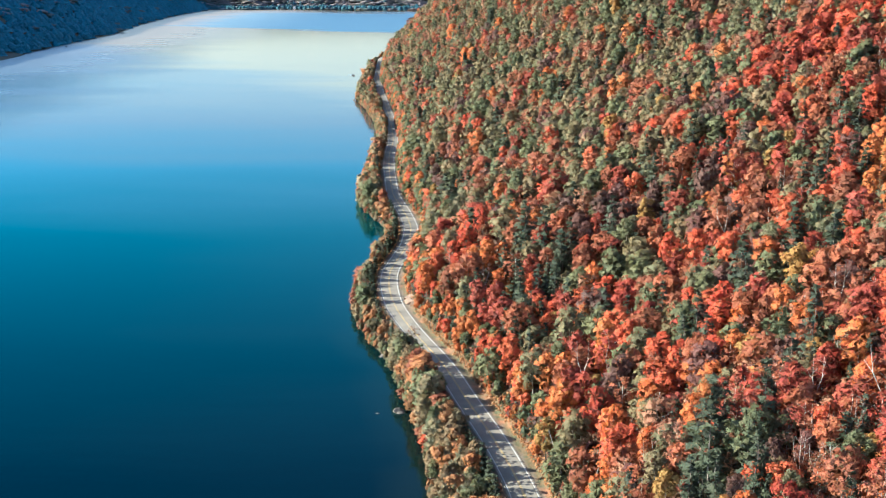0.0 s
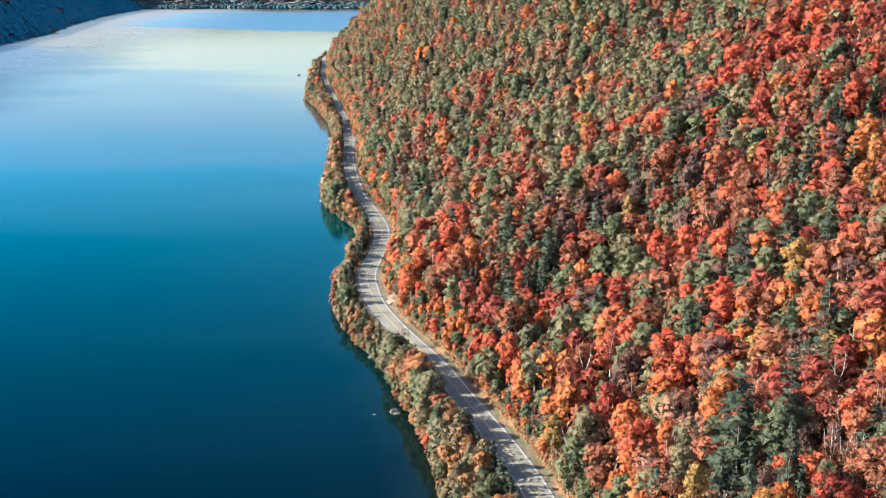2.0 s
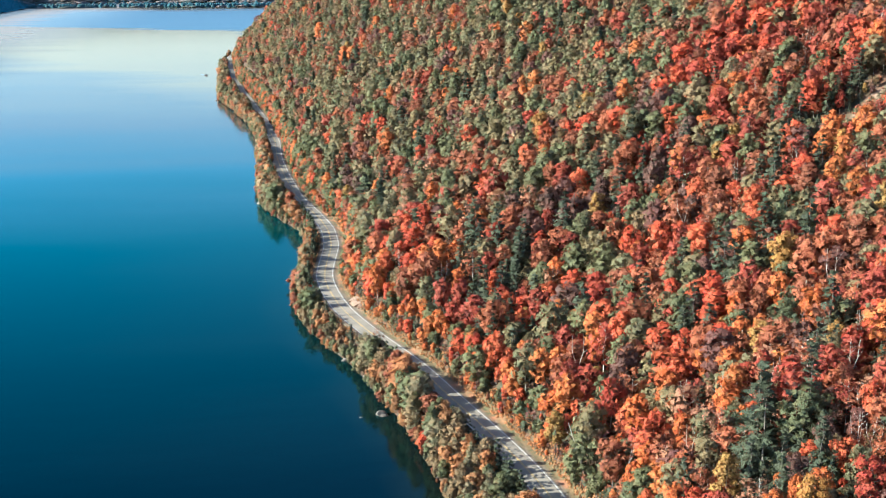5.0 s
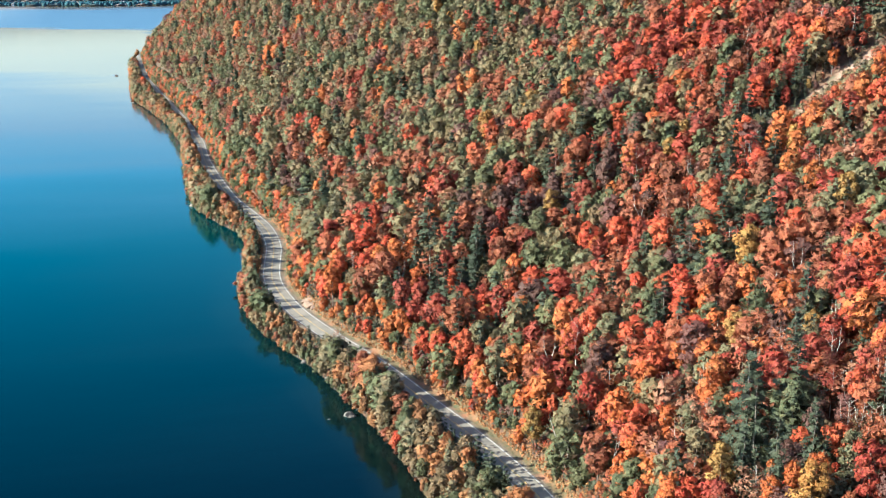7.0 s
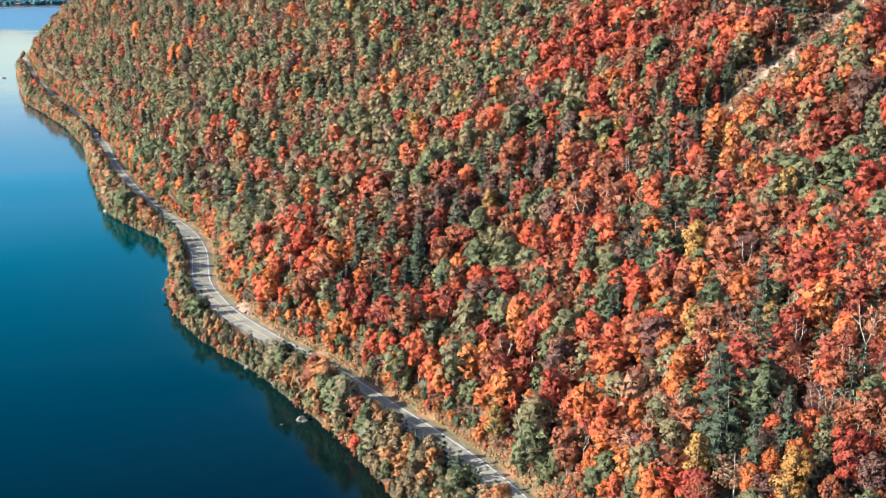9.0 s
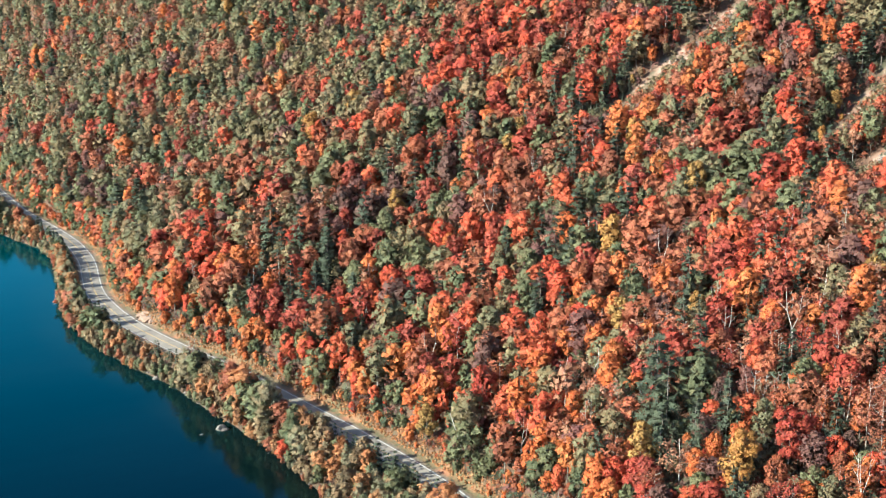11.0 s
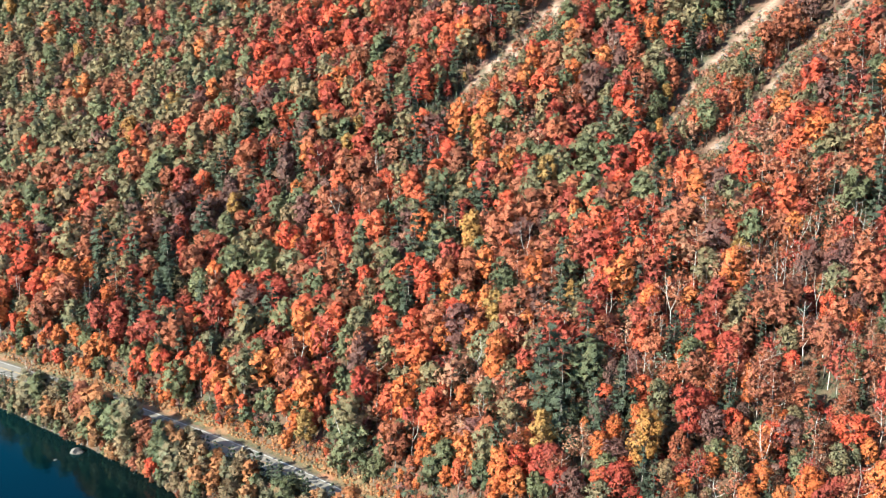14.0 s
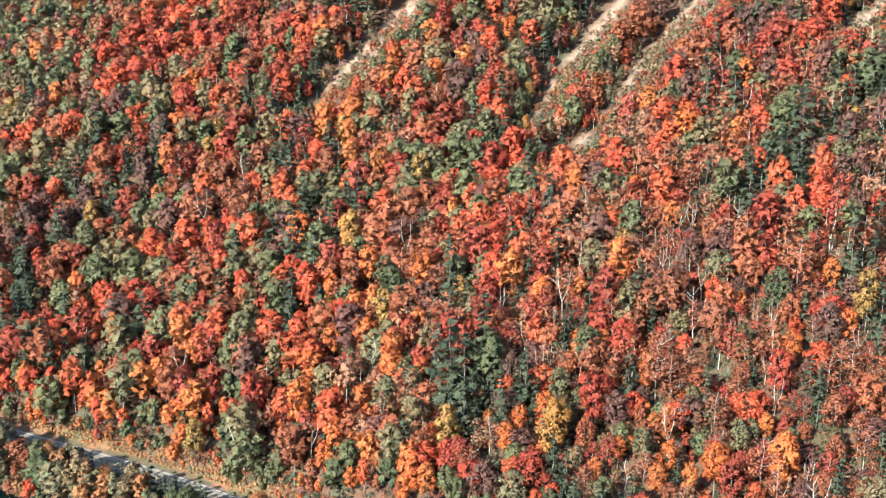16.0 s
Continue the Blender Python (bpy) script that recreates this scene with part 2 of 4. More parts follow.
def water_material():
    m, nt, p = material("lake_water")
    place = world_place(nt)
    xyz = nt.nodes.new("ShaderNodeSeparateXYZ")
    nt.links.new(place, xyz.inputs[0])
    x, y = xyz.outputs[0], xyz.outputs[1]
    drift = grain(nt, world_place(nt, (0.25, 1.0, 1.0)), 0.006, 4.0, 0.55)
    # a breeze over the far end, a calm slick in the middle, light air near the camera; each also tints the reflection
    streak = grain(nt, world_place(nt, (0.10, 1.0, 1.0)), 0.016, 3.0, 0.6)
    yw = maths(nt, "ADD", y, maths(nt, "MULTIPLY_ADD", drift, 900.0, -450.0))
    yb = maths(nt, "MULTIPLY_ADD", x, 0.8, maths(nt, "ADD", yw, 76.0))
    xw = maths(nt, "MULTIPLY_ADD", streak, 300.0, maths(nt, "ADD", x, -150.0))
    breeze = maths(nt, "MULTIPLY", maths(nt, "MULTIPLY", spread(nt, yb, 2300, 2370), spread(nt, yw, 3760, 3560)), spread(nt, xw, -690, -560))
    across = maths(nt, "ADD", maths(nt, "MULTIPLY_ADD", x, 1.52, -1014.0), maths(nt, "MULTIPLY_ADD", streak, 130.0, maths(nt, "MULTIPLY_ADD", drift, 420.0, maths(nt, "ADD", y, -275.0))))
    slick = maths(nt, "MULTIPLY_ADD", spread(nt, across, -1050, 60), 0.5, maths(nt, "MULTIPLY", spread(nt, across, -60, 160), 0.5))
    lee = maths(nt, "MULTIPLY", spread(nt, xw, -330, -560), spread(nt, y, 700, 1100))
    sky_lift = spread(nt, y, 270, 760)
    ripple = grain(nt, place, 0.55, 4.0, 0.55)
    chop = grain(nt, world_place(nt, (0.35, 1.0, 1.0)), 0.16, 3.0, 0.5)
    shallow = attribute(nt, "shallow")
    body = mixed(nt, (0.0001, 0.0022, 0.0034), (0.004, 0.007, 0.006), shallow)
    # brighter teal farther out, put into the body colour for reflected sky
    body = mixed(nt, body, (0.0002, 0.040, 0.050), maths(nt, "MULTIPLY", sky_lift, 0.9))
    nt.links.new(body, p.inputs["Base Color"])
    p.inputs["Specular IOR Level"].default_value = 0.0
    p.inputs["Roughness"].default_value = 1.0
    b = add(nt, "ShaderNodeBump", Distance=0.25)
    air = maths(nt, "MULTIPLY_ADD", drift, 0.10, maths(nt, "MULTIPLY_ADD", lee, 0.10, spread(nt, slick, 0, 1, 0.10, -0.01)))
    nt.links.new(maths(nt, "MULTIPLY_ADD", breeze, 0.80, air), b.inputs["Strength"])
    nt.links.new(maths(nt, "ADD", ripple, maths(nt, "MULTIPLY", chop, 1.5)), b.inputs["Height"])
    gloss = nt.nodes.new("ShaderNodeBsdfGlossy")
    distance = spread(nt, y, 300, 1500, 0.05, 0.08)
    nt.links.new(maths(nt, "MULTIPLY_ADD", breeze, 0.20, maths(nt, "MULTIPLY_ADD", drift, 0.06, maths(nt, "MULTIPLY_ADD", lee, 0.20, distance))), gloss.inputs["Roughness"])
    # reflection colour painted by distance and zone: dark teal near, pale sky far
    painted_sheen = mixed(nt, (0.0, 0.25, 0.33), (0.01, 0.54, 0.62), spread(nt, y, 260, 560))
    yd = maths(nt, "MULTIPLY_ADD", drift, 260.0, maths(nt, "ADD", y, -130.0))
    painted_sheen = mixed(nt, painted_sheen, (0.22, 0.70, 0.84), spread(nt, yd, 540, 740))
    painted_sheen = mixed(nt, painted_sheen, (0.62, 0.66, 0.71), spread(nt, yd, 720, 940))
    painted_sheen = mixed(nt, painted_sheen, (0.82, 0.74, 0.72), spread(nt, yw, 960, 1600))
    painted_sheen = mixed(nt, painted_sheen, (0.58, 0.72, 0.82), maths(nt, "MULTIPLY", lee, 0.7))
    painted_sheen = mixed(nt, painted_sheen, (1.0, 0.72, 0.52), slick)
    painted_sheen = mixed(nt, painted_sheen, (0.45, 0.56, 0.59), breeze)
    nt.links.new(painted_sheen, gloss.inputs["Color"])
    fresnel = add(nt, "ShaderNodeFresnel", IOR=1.6)
    for n in (gloss, fresnel):
        nt.links.new(b.outputs[0], n.inputs["Normal"])
    mix = nt.nodes.new("ShaderNodeMixShader")
    share = nt.nodes.new("ShaderNodeClamp")
    # the slick reflects more than Fresnel gives, which paints it paler
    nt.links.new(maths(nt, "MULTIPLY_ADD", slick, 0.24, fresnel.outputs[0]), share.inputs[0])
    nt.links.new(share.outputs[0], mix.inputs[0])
    nt.links.new(p.outputs[0], mix.inputs[1])
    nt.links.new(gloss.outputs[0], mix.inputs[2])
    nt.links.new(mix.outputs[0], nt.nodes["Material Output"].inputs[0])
    return m


def asphalt_material():
    m, nt, p = material("worn_asphalt")
    place = world_place(nt)
    fine, broad = grain(nt, place, 9.0, 4), grain(nt, place, 0.22, 5)
    c = mixed(nt, (0.19, 0.162, 0.13), (0.25, 0.212, 0.168), spread(nt, broad, 0.38, 0.62))
    c = mixed(nt, c, (0.21, 0.18, 0.15), spread(nt, fine, 0.56, 0.74))
    nt.links.new(c, p.inputs["Base Color"])
    p.inputs["Roughness"].default_value = 0.88
    relief(nt, p, fine, 0.3, 0.02)
    return m


def plain(name, colour, other, rough=0.7, scale=2.0, metal=0.0, bump=0.0):
    m, nt, p = material(name)
    n = grain(nt, world_place(nt), scale, 6)
    nt.links.new(mixed(nt, colour, other, spread(nt, n, 0.38, 0.64)), p.inputs["Base Color"])
    p.inputs["Roughness"].default_value = rough
    p.inputs["Metallic"].default_value = metal
    if bump:
        relief(nt, p, n, bump, 0.15)
    return m


GROUND = ground_material()
WATER = water_material()
ASPHALT = asphalt_material()
WHITE_PAINT = plain("white_road_paint", (0.66, 0.63, 0.58), (0.50, 0.47, 0.43), 0.7, 3.0)
YELLOW_PAINT = plain("yellow_road_paint", (0.62, 0.40, 0.10), (0.50, 0.34, 0.12), 0.7, 3.0)
RUSTY_STEEL = plain("weathered_steel", (0.10, 0.065, 0.045), (0.16, 0.10, 0.065), 0.75, 5.0, 0.3)
ROCK = plain("pale_granite", (0.21, 0.165, 0.135), (0.10, 0.082, 0.07), 0.85, 1.1, 0.0, 0.7)
TAN_ROCK = plain("tan_cut_rock", (0.29, 0.19, 0.13), (0.20, 0.13, 0.09), 0.9, 1.3, 0.0, 0.7)
DARK_ROCK = plain("wet_granite", (0.16, 0.14, 0.12), (0.08, 0.075, 0.07), 0.6, 1.1, 0.0, 0.7)
HOUSE_WHITE = plain("white_siding", (0.80, 0.79, 0.76), (0.70, 0.69, 0.66), 0.6, 1.0)
ROOF_GREY = plain("grey_shingles", (0.16, 0.155, 0.15), (0.10, 0.10, 0.10), 0.9, 2.0)
GLASS_DARK = plain("dark_window_glass", (0.03, 0.04, 0.05), (0.02, 0.03, 0.04), 0.08, 1.0)
BOAT_HULL = plain("white_gelcoat", (0.78, 0.78, 0.76), (0.70, 0.70, 0.68), 0.3, 1.0)
BOAT_DARK = plain("dark_boat_fittings", (0.05, 0.05, 0.055), (0.03, 0.03, 0.035), 0.5, 1.0)
FOAM = plain("broken_wake_water", (0.30, 0.36, 0.40), (0.16, 0.24, 0.30), 0.4, 0.7)


# ---- mesh helpers ----
def mesh_of(name, verts, faces, mat, smooth=False):
    """A mesh from arrays of places and of equal-sided faces."""
    verts, faces = np.asarray(verts, np.float32), np.asarray(faces, np.int32)
    me = bpy.data.meshes.new(name)
    me.vertices.add(len(verts))
    me.vertices.foreach_set("co", verts.ravel())
    me.loops.add(faces.size)
    me.loops.foreach_set("vertex_index", faces.ravel())
    me.polygons.add(len(faces))
    me.polygons.foreach_set("loop_start", np.arange(0, faces.size, faces.shape[1], dtype=np.int32))
    me.polygons.foreach_set("use_smooth", np.full(len(faces), smooth))
    me.update(calc_edges=True)
    if mat:
        me.materials.append(mat)
    return me


def float_layer(me, name, values):
    me.attributes.new(name, "FLOAT", "POINT").data.foreach_set("value", np.asarray(values, np.float32))


def leafy_mesh(name, leaves, mat, tints=None):
    """A mesh of leaf triangles; leaves holds the place and the outward direction of every corner."""
    me = mesh_of(name, leaves[:, :3], np.arange(len(leaves)).reshape(-1, 3), mat)
    me.attributes.new("outward", "FLOAT_VECTOR", "POINT").data.foreach_set("vector", np.ascontiguousarray(leaves[:, 3:], np.float32).ravel())
    me.attributes.new("rim", "FLOAT_VECTOR", "POINT").data.foreach_set("vector", np.tile(np.eye(3, dtype=np.float32).ravel(), len(leaves) // 3))
    if tints is not None:
        float_layer(me, "tint", tints)
    return me


def part(name, me, parent, label=""):
    ob = new(name, me)
    ob.parent = parent
    return tagged(ob, label=label) if label else ob


def bm_mesh(name, bm, mat, smooth=False):
    me = bpy.data.meshes.new(name)
    for f in bm.faces:
        f.smooth = smooth
    bm.to_mesh(me)
    bm.free()
    me.materials.append(mat)
    return me


def sheet(name, xs, ys, zs, mat, smooth=True):
    """A grid sheet from 2D arrays."""
    rows, cols = xs.shape
    i = np.arange(rows * cols).reshape(rows, cols)
    quads = np.stack([i[:-1, :-1], i[:-1, 1:], i[1:, 1:], i[1:, :-1]], -1).reshape(-1, 4)
    return mesh_of(name, np.stack([xs, ys, zs], -1).reshape(-1, 3), quads, mat, smooth)


# ---- ground, lake, road ----
SCARS = [(140, 329.5, 153, 332.5, 3.0), (153, 332.5, 168, 335.5, 3.2), (168, 335.5, 194, 339, 3.2), (156, 251.5, 178, 256.5, 1.8), (178, 256.5, 190, 260, 2.2), (190, 260, 219, 264, 2.6),
         (162, 224.5, 172, 226.6, 3.2), (172, 226.6, 183, 228, 3.8), (183, 228, 200, 232, 4.2), (200, 232, 219, 233, 4.6), (186, 223.7, 206, 223, 2.2), (137, 222, 147, 228, 2.0), (184, 162, 196, 158, 3.5)]


def bareness(x, y):
    """How bare the slides leave the ground, 0 to 1."""
    out = np.zeros(np.shape(x))
    for ax, ay, bx, by, w in SCARS:
        k = np.clip(((x - ax) * (bx - ax) + (y - ay) * (by - ay)) / ((bx - ax) ** 2 + (by - ay) ** 2), 0, 1)
        off = np.hypot(x - ax - k * (bx - ax), y - ay - k * (by - ay)) + 1.5 * swell(x, y, 3.1, 5.0) + 1.3 * swell(x, y, 1.3, 2.0)
        out = np.maximum(out, step(w + 1.5, w - 0.3, off))
    return out * step(-0.62, -0.30, swell(x, y, 4.7, 3.0))


def build_ground():
    u = np.concatenate([[-4200, -2600, -1800, -1500], np.arange(-1300, -560, 14.0), [-500, -300, -120, -60, -30, -15, -8, -4, -2, -1], np.arange(0, 60, 1.2),
                        np.arange(60, 210, 3.0), np.arange(210, 330, 12.0), [360, 450, 600, 800, 1100, 1600, 2400, 3600]])
    y = np.concatenate([[-1490, -900, -500, -250, -100, 0], np.arange(40, 720, 3.2), np.arange(720, 1800, 8.0), np.arange(1800, 3700, 24.0),
                        np.arange(3700, 4300, 12.0), [4380, 4500, 4700, 5000]])
    gu, gy = np.meshgrid(u, y)
    gx = gu + shore_x(np.minimum(gy, 1900.0))
    gz = hill_z(gx, gy)
    me = sheet("ground", gx, gy, gz, GROUND)
    d, uu = (gx - road_x(gy)).ravel(), (gx - shore_x(gy)).ravel()
    yy, xx = gy.ravel(), gx.ravel()
    side = 8.6 + 1.0 * np.sin(yy / 9.0)
    float_layer(me, "verge", step(-8.0, -5.5, d) * step(side, side - 2.5, d))
    pull_off = np.exp(-((xx + 13.4) / 3.0) ** 2 - ((yy - 409) / 8) ** 2)
    float_layer(me, "gravel", np.clip(step(-5.4, -4.8, d) * step(4.9, 4.4, d) + 1.6 * pull_off, 0, 1))
    float_layer(me, "bare", bareness(xx, yy))
    float_layer(me, "lakebed", step(0.2, -0.6, uu))
    tagged(new("ground", me), "wooded hillside of leaf litter, dry grass and pale rock slides", "ground", kind="structure")


def build_water():
    ys = np.concatenate([[-1490, -800, -200], np.arange(0, 720, 8.0), np.arange(720, 1760, 30.0), np.arange(1800, 4000, 200.0), [4000]])
    west, shore = west_x(ys) - 60, shore_x(np.minimum(ys, 2100))
    east = np.where(ys > 2000, np.maximum(shore, 200) + 200, shore)
    u = np.array([-16.0, -9.0, -5.0, -2.5, -0.5, 1.0, 3.0])
    gx = np.concatenate([west[:, None] + (east - 60 - west)[:, None] * np.linspace(0, 1, 12), east[:, None] + np.concatenate([[-45.0, -30.0, -22.0], u])], 1)
    gy = np.repeat(ys[:, None], gx.shape[1], 1)
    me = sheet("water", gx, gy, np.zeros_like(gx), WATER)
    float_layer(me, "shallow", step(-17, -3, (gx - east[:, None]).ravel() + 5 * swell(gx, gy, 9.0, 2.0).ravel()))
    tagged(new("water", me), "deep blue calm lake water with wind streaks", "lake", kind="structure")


def ribbon(name, y0, y1, offsets, lift, mat, pace=2.0):
    """A strip that follows the road; offsets run across it."""
    y = np.arange(y0, y1 + 0.1, pace)
    x, z = road_x(y), road_z(y)
    t = np.stack([np.gradient(x, y), np.ones_like(y)], 1)
    t /= np.linalg.norm(t, axis=1)[:, None]
    off, up = np.array([o for o, _ in offsets]), np.array([h for _, h in offsets])
    gx = x[:, None] + t[:, 1:2] * off
    gy = y[:, None] - t[:, 0:1] * off
    gz = z[:, None] + up + lift
    return sheet(name, gx, gy, gz, mat, False)


def build_road():
    road = tagged(new("road", ribbon("road", 60, 1750, [(-3.8, -0.22), (-3.75, -0.01), (-2.0, 0.03), (0, 0.07), (2.0, 0.03), (3.75, -0.01), (3.8, -0.22)], 0.0, ASPHALT)),
                  "sunlit worn grey two-lane asphalt lakeshore road", "road", kind="structure")
    for name, off, wide, mat in (("edge_line", -3.25, 0.17, WHITE_PAINT), ("edge_line", 3.25, 0.17, WHITE_PAINT), ("centre_line", -0.16, 0.11, YELLOW_PAINT), ("centre_line", 0.16, 0.11, YELLOW_PAINT)):
        crown = 0.07 - 0.02 * abs(off)
        part(name, ribbon(name, 60, 1750, [(off - wide / 2, crown), (off + wide / 2, crown)], 0.012, mat), road)


build_ground()
build_water()
build_road()


# ---- trees ----
def unit(v):
    return v / np.maximum(np.linalg.norm(v, axis=-1, keepdims=True), 1e-9)


def leaf_triangles(rng, at, normal, size, loose=0.6, outward=None):
    """One ragged triangle of leaves at each place, facing about along its normal: rows of a corner's place and its outward direction."""
    n = len(at)
    nrm = unit(normal + loose * rng.normal(size=(n, 3)))
    a = unit(np.cross(nrm, rng.normal(size=(n, 3))))
    b = np.cross(nrm, a)
    s = size * rng.uniform(0.8, 1.65, (n, 1))
    v = np.stack([at + a * s * 0.62, at - a * s * 0.42 + b * s * 0.5, at - a * s * 0.36 - b * s * 0.55 + nrm * s * 0.12], 1)
    out = np.repeat(unit(normal if outward is None else outward)[:, None], 3, 1)
    return np.concatenate([v, out], 2).reshape(-1, 6)


def round_crown(rng, n, radius, low, high, size, lobes=13, loose=0.16):
    """Leaf triangles of a broad-leaved crown: lobes heaped on one another, with gaps between."""
    mid, half = (low + high) / 2, (high - low) / 2
    c, r = [], []
    for i in range(lobes):
        h = -0.75 + 1.6 * (i + rng.uniform(0, 1)) / lobes
        girth = math.sqrt(max(0.06, 1 - (0.9 * h + 0.02) ** 2))
        turn = i * 2.4 + rng.uniform(-0.5, 0.5)
        out = radius * girth * rng.uniform(0.36, 0.86) * (0.35 if h > 0.7 else 1)
        c.append((out * math.cos(turn), out * math.sin(turn), mid + h * half * 0.86))
        r.append(radius * rng.uniform(0.30, 0.50) * (0.85 if abs(h) > 0.6 else 1) * (0.8 if lobes > 18 else 1))
    c, r = np.array(c), np.array(r)
    at, nr = [], []
    while sum(len(a) for a in at) < n:
        k = rng.choice(lobes, 3 * n, p=r ** 2 / (r ** 2).sum())
        way = unit(rng.normal(size=(3 * n, 3)) + (0, 0, 0.25))
        p = c[k] + way * (r[k] * rng.uniform(0.78, 1.04 + loose, 3 * n))[:, None] * (1, 1, 0.88)
        inside = (np.linalg.norm(p[:, None] - c[None], axis=2) < 0.72 * r[None]).any(1)
        at.append(p[~inside])
        nr.append(way[~inside])
    at, nr = np.concatenate(at)[:n], np.concatenate(nr)[:n]
    whole = unit((at - (0, 0, mid)) / (radius, radius, half))
    outer = leaf_triangles(rng, at, nr + (0, 0, 0.25), size, 0.32 if n > 120 else 0.25, 0.45 * nr + 0.8 * whole + (0, 0, 0.15))
    # the denser heart of each lobe
    k = rng.choice(lobes, n // 9)
    way = unit(rng.normal(size=(len(k), 3)))
    heart = leaf_triangles(rng, c[k] + way * (0.3 * r[k])[:, None], way, min(2.3 * size, 0.55 * radius), 0.3)
    return np.concatenate([outer, heart])


def needle_crown(rng, n, radius, low, high, size):
    """Leaf triangles of a conifer: tiers of drooping boughs."""
    tiers = max(7, int((high - low) / 1.15))
    at, nr, out = [], [], []
    for i in range(tiers):
        k = i / (tiers - 1)
        reach = radius * (1 - k) ** 0.8 * rng.uniform(0.82, 1.1) + 0.25
        boughs = int(5 + 5 * (1 - k))
        turn = rng.uniform(0, 6.28, boughs)
        m = max(2, int(n * (1 - k * 0.8) / tiers / boughs * 1.65))
        for a in turn:
            s = rng.uniform(0.12, 1.0, m) ** 0.7 * reach * rng.uniform(0.7, 1.15)
            side = rng.normal(size=m) * 0.16 * (s + 0.4)
            at.append(np.stack([np.cos(a) * s - np.sin(a) * side, np.sin(a) * s + np.cos(a) * side, low + k * (high - low) - 0.22 * s + rng.normal(size=m) * 0.12], 1))
            nr.append(np.tile((0.35 * math.cos(a), 0.35 * math.sin(a), 1.0), (m, 1)))
            out.append(np.tile((0.8 * math.cos(a), 0.8 * math.sin(a), 0.6), (m, 1)))
    return leaf_triangles(rng, np.concatenate(at), np.concatenate(nr), size, 0.6, np.concatenate(out))


def tubes(paths, sides):
    """Tapered tubes; a path is a list of (place, radius)."""
    verts, quads = [], []
    for path in paths:
        base = len(verts)
        for i, (p, r) in enumerate(path):
            p = Vector(p)
            ahead = Vector(path[min(i + 1, len(path) - 1)][0]) - Vector(path[max(i - 1, 0)][0])
            q = ahead.to_track_quat("Z", "X")
            verts += [tuple(p + q @ Vector((r * math.cos(6.2832 * s / sides), r * math.sin(6.2832 * s / sides), 0))) for s in range(sides)]
        for i in range(len(path) - 1):
            for s in range(sides):
                a, b = base + i * sides + s, base + i * sides + (s + 1) % sides
                quads.append((a, b, b + sides, a + sides))
    return verts, quads


def stem_paths(rng, height, girth, limbs, reach, fork=0.4, lean=0.05):
    """A trunk with rising limbs and twigs."""
    bend = rng.normal(size=(6, 2)) * lean * height * 0.25
    trunk = [((bend[i, 0] * i / 5, bend[i, 1] * i / 5, height * i / 5 - (0.5 if i == 0 else 0)), girth * (1 - 0.16 * i) * (1.35 if i == 0 else 1)) for i in range(6)]
    paths = [trunk]
    for j in range(limbs):
        h = fork + (0.93 - fork) * (j + 0.5) / limbs
        i = min(int(h * 5), 4)
        f = h * 5 - i
        a, b = np.array(trunk[i][0]), np.array(trunk[i + 1][0])
        root = a + (b - a) * f
        turn = j * 2.4 + rng.uniform(-0.4, 0.4)
        long = reach * (1.1 - 0.55 * h) * rng.uniform(0.8, 1.15)
        tip = root + np.array((math.cos(turn) * long, math.sin(turn) * long, long * rng.uniform(0.5, 1.0)))
        mid = root + (tip - root) * 0.5 + np.array((0, 0, -0.10 * long))
        g = girth * (0.45 - 0.25 * h)
        paths.append([(tuple(root), g), (tuple(mid), g * 0.66), (tuple(tip), g * 0.25)])
        side = mid + np.array((math.cos(turn + 0.9) * long * 0.5, math.sin(turn + 0.9) * long * 0.5, long * 0.45))
        paths.append([(tuple(mid), g * 0.5), (tuple(side), g * 0.2)])
    return paths


def forked_paths(rng, height, girth, fine):
    """A slim stem that forks into crooked limbs."""
    fork = np.array((rng.normal() * 0.5, rng.normal() * 0.5, height * rng.uniform(0.32, 0.5)))
    paths = [[((0, 0, -0.5), girth * 1.3), (tuple(fork * (0.3, 0.7, 0.5)), girth), (tuple(fork), girth * 0.85)]]
    for j in range(3 if fine else 2):
        turn = 2.1 * j + rng.uniform(-0.5, 0.5)
        out, top = rng.uniform(0.9, 2.6), height * rng.uniform(0.82, 1.0)
        tip = np.array((fork[0] + math.cos(turn) * out, fork[1] + math.sin(turn) * out, top))
        mid = fork + (tip - fork) * 0.5 + (math.cos(turn) * 0.5, math.sin(turn) * 0.5, -0.3)
        paths.append([(tuple(fork), girth * 0.75), (tuple(mid), girth * 0.55), (tuple(tip), girth * 0.18)])
        for k in range(3 if fine else 2):
            root = mid + (tip - mid) * (0.3 * k)
            way = turn + (1.2 if k % 2 else -1.2)
            far = root + (math.cos(way) * 1.5, math.sin(way) * 1.5, rng.uniform(1.0, 2.0))
            paths.append([(tuple(root), girth * 0.38), (tuple(far), girth * 0.14)])
    return paths


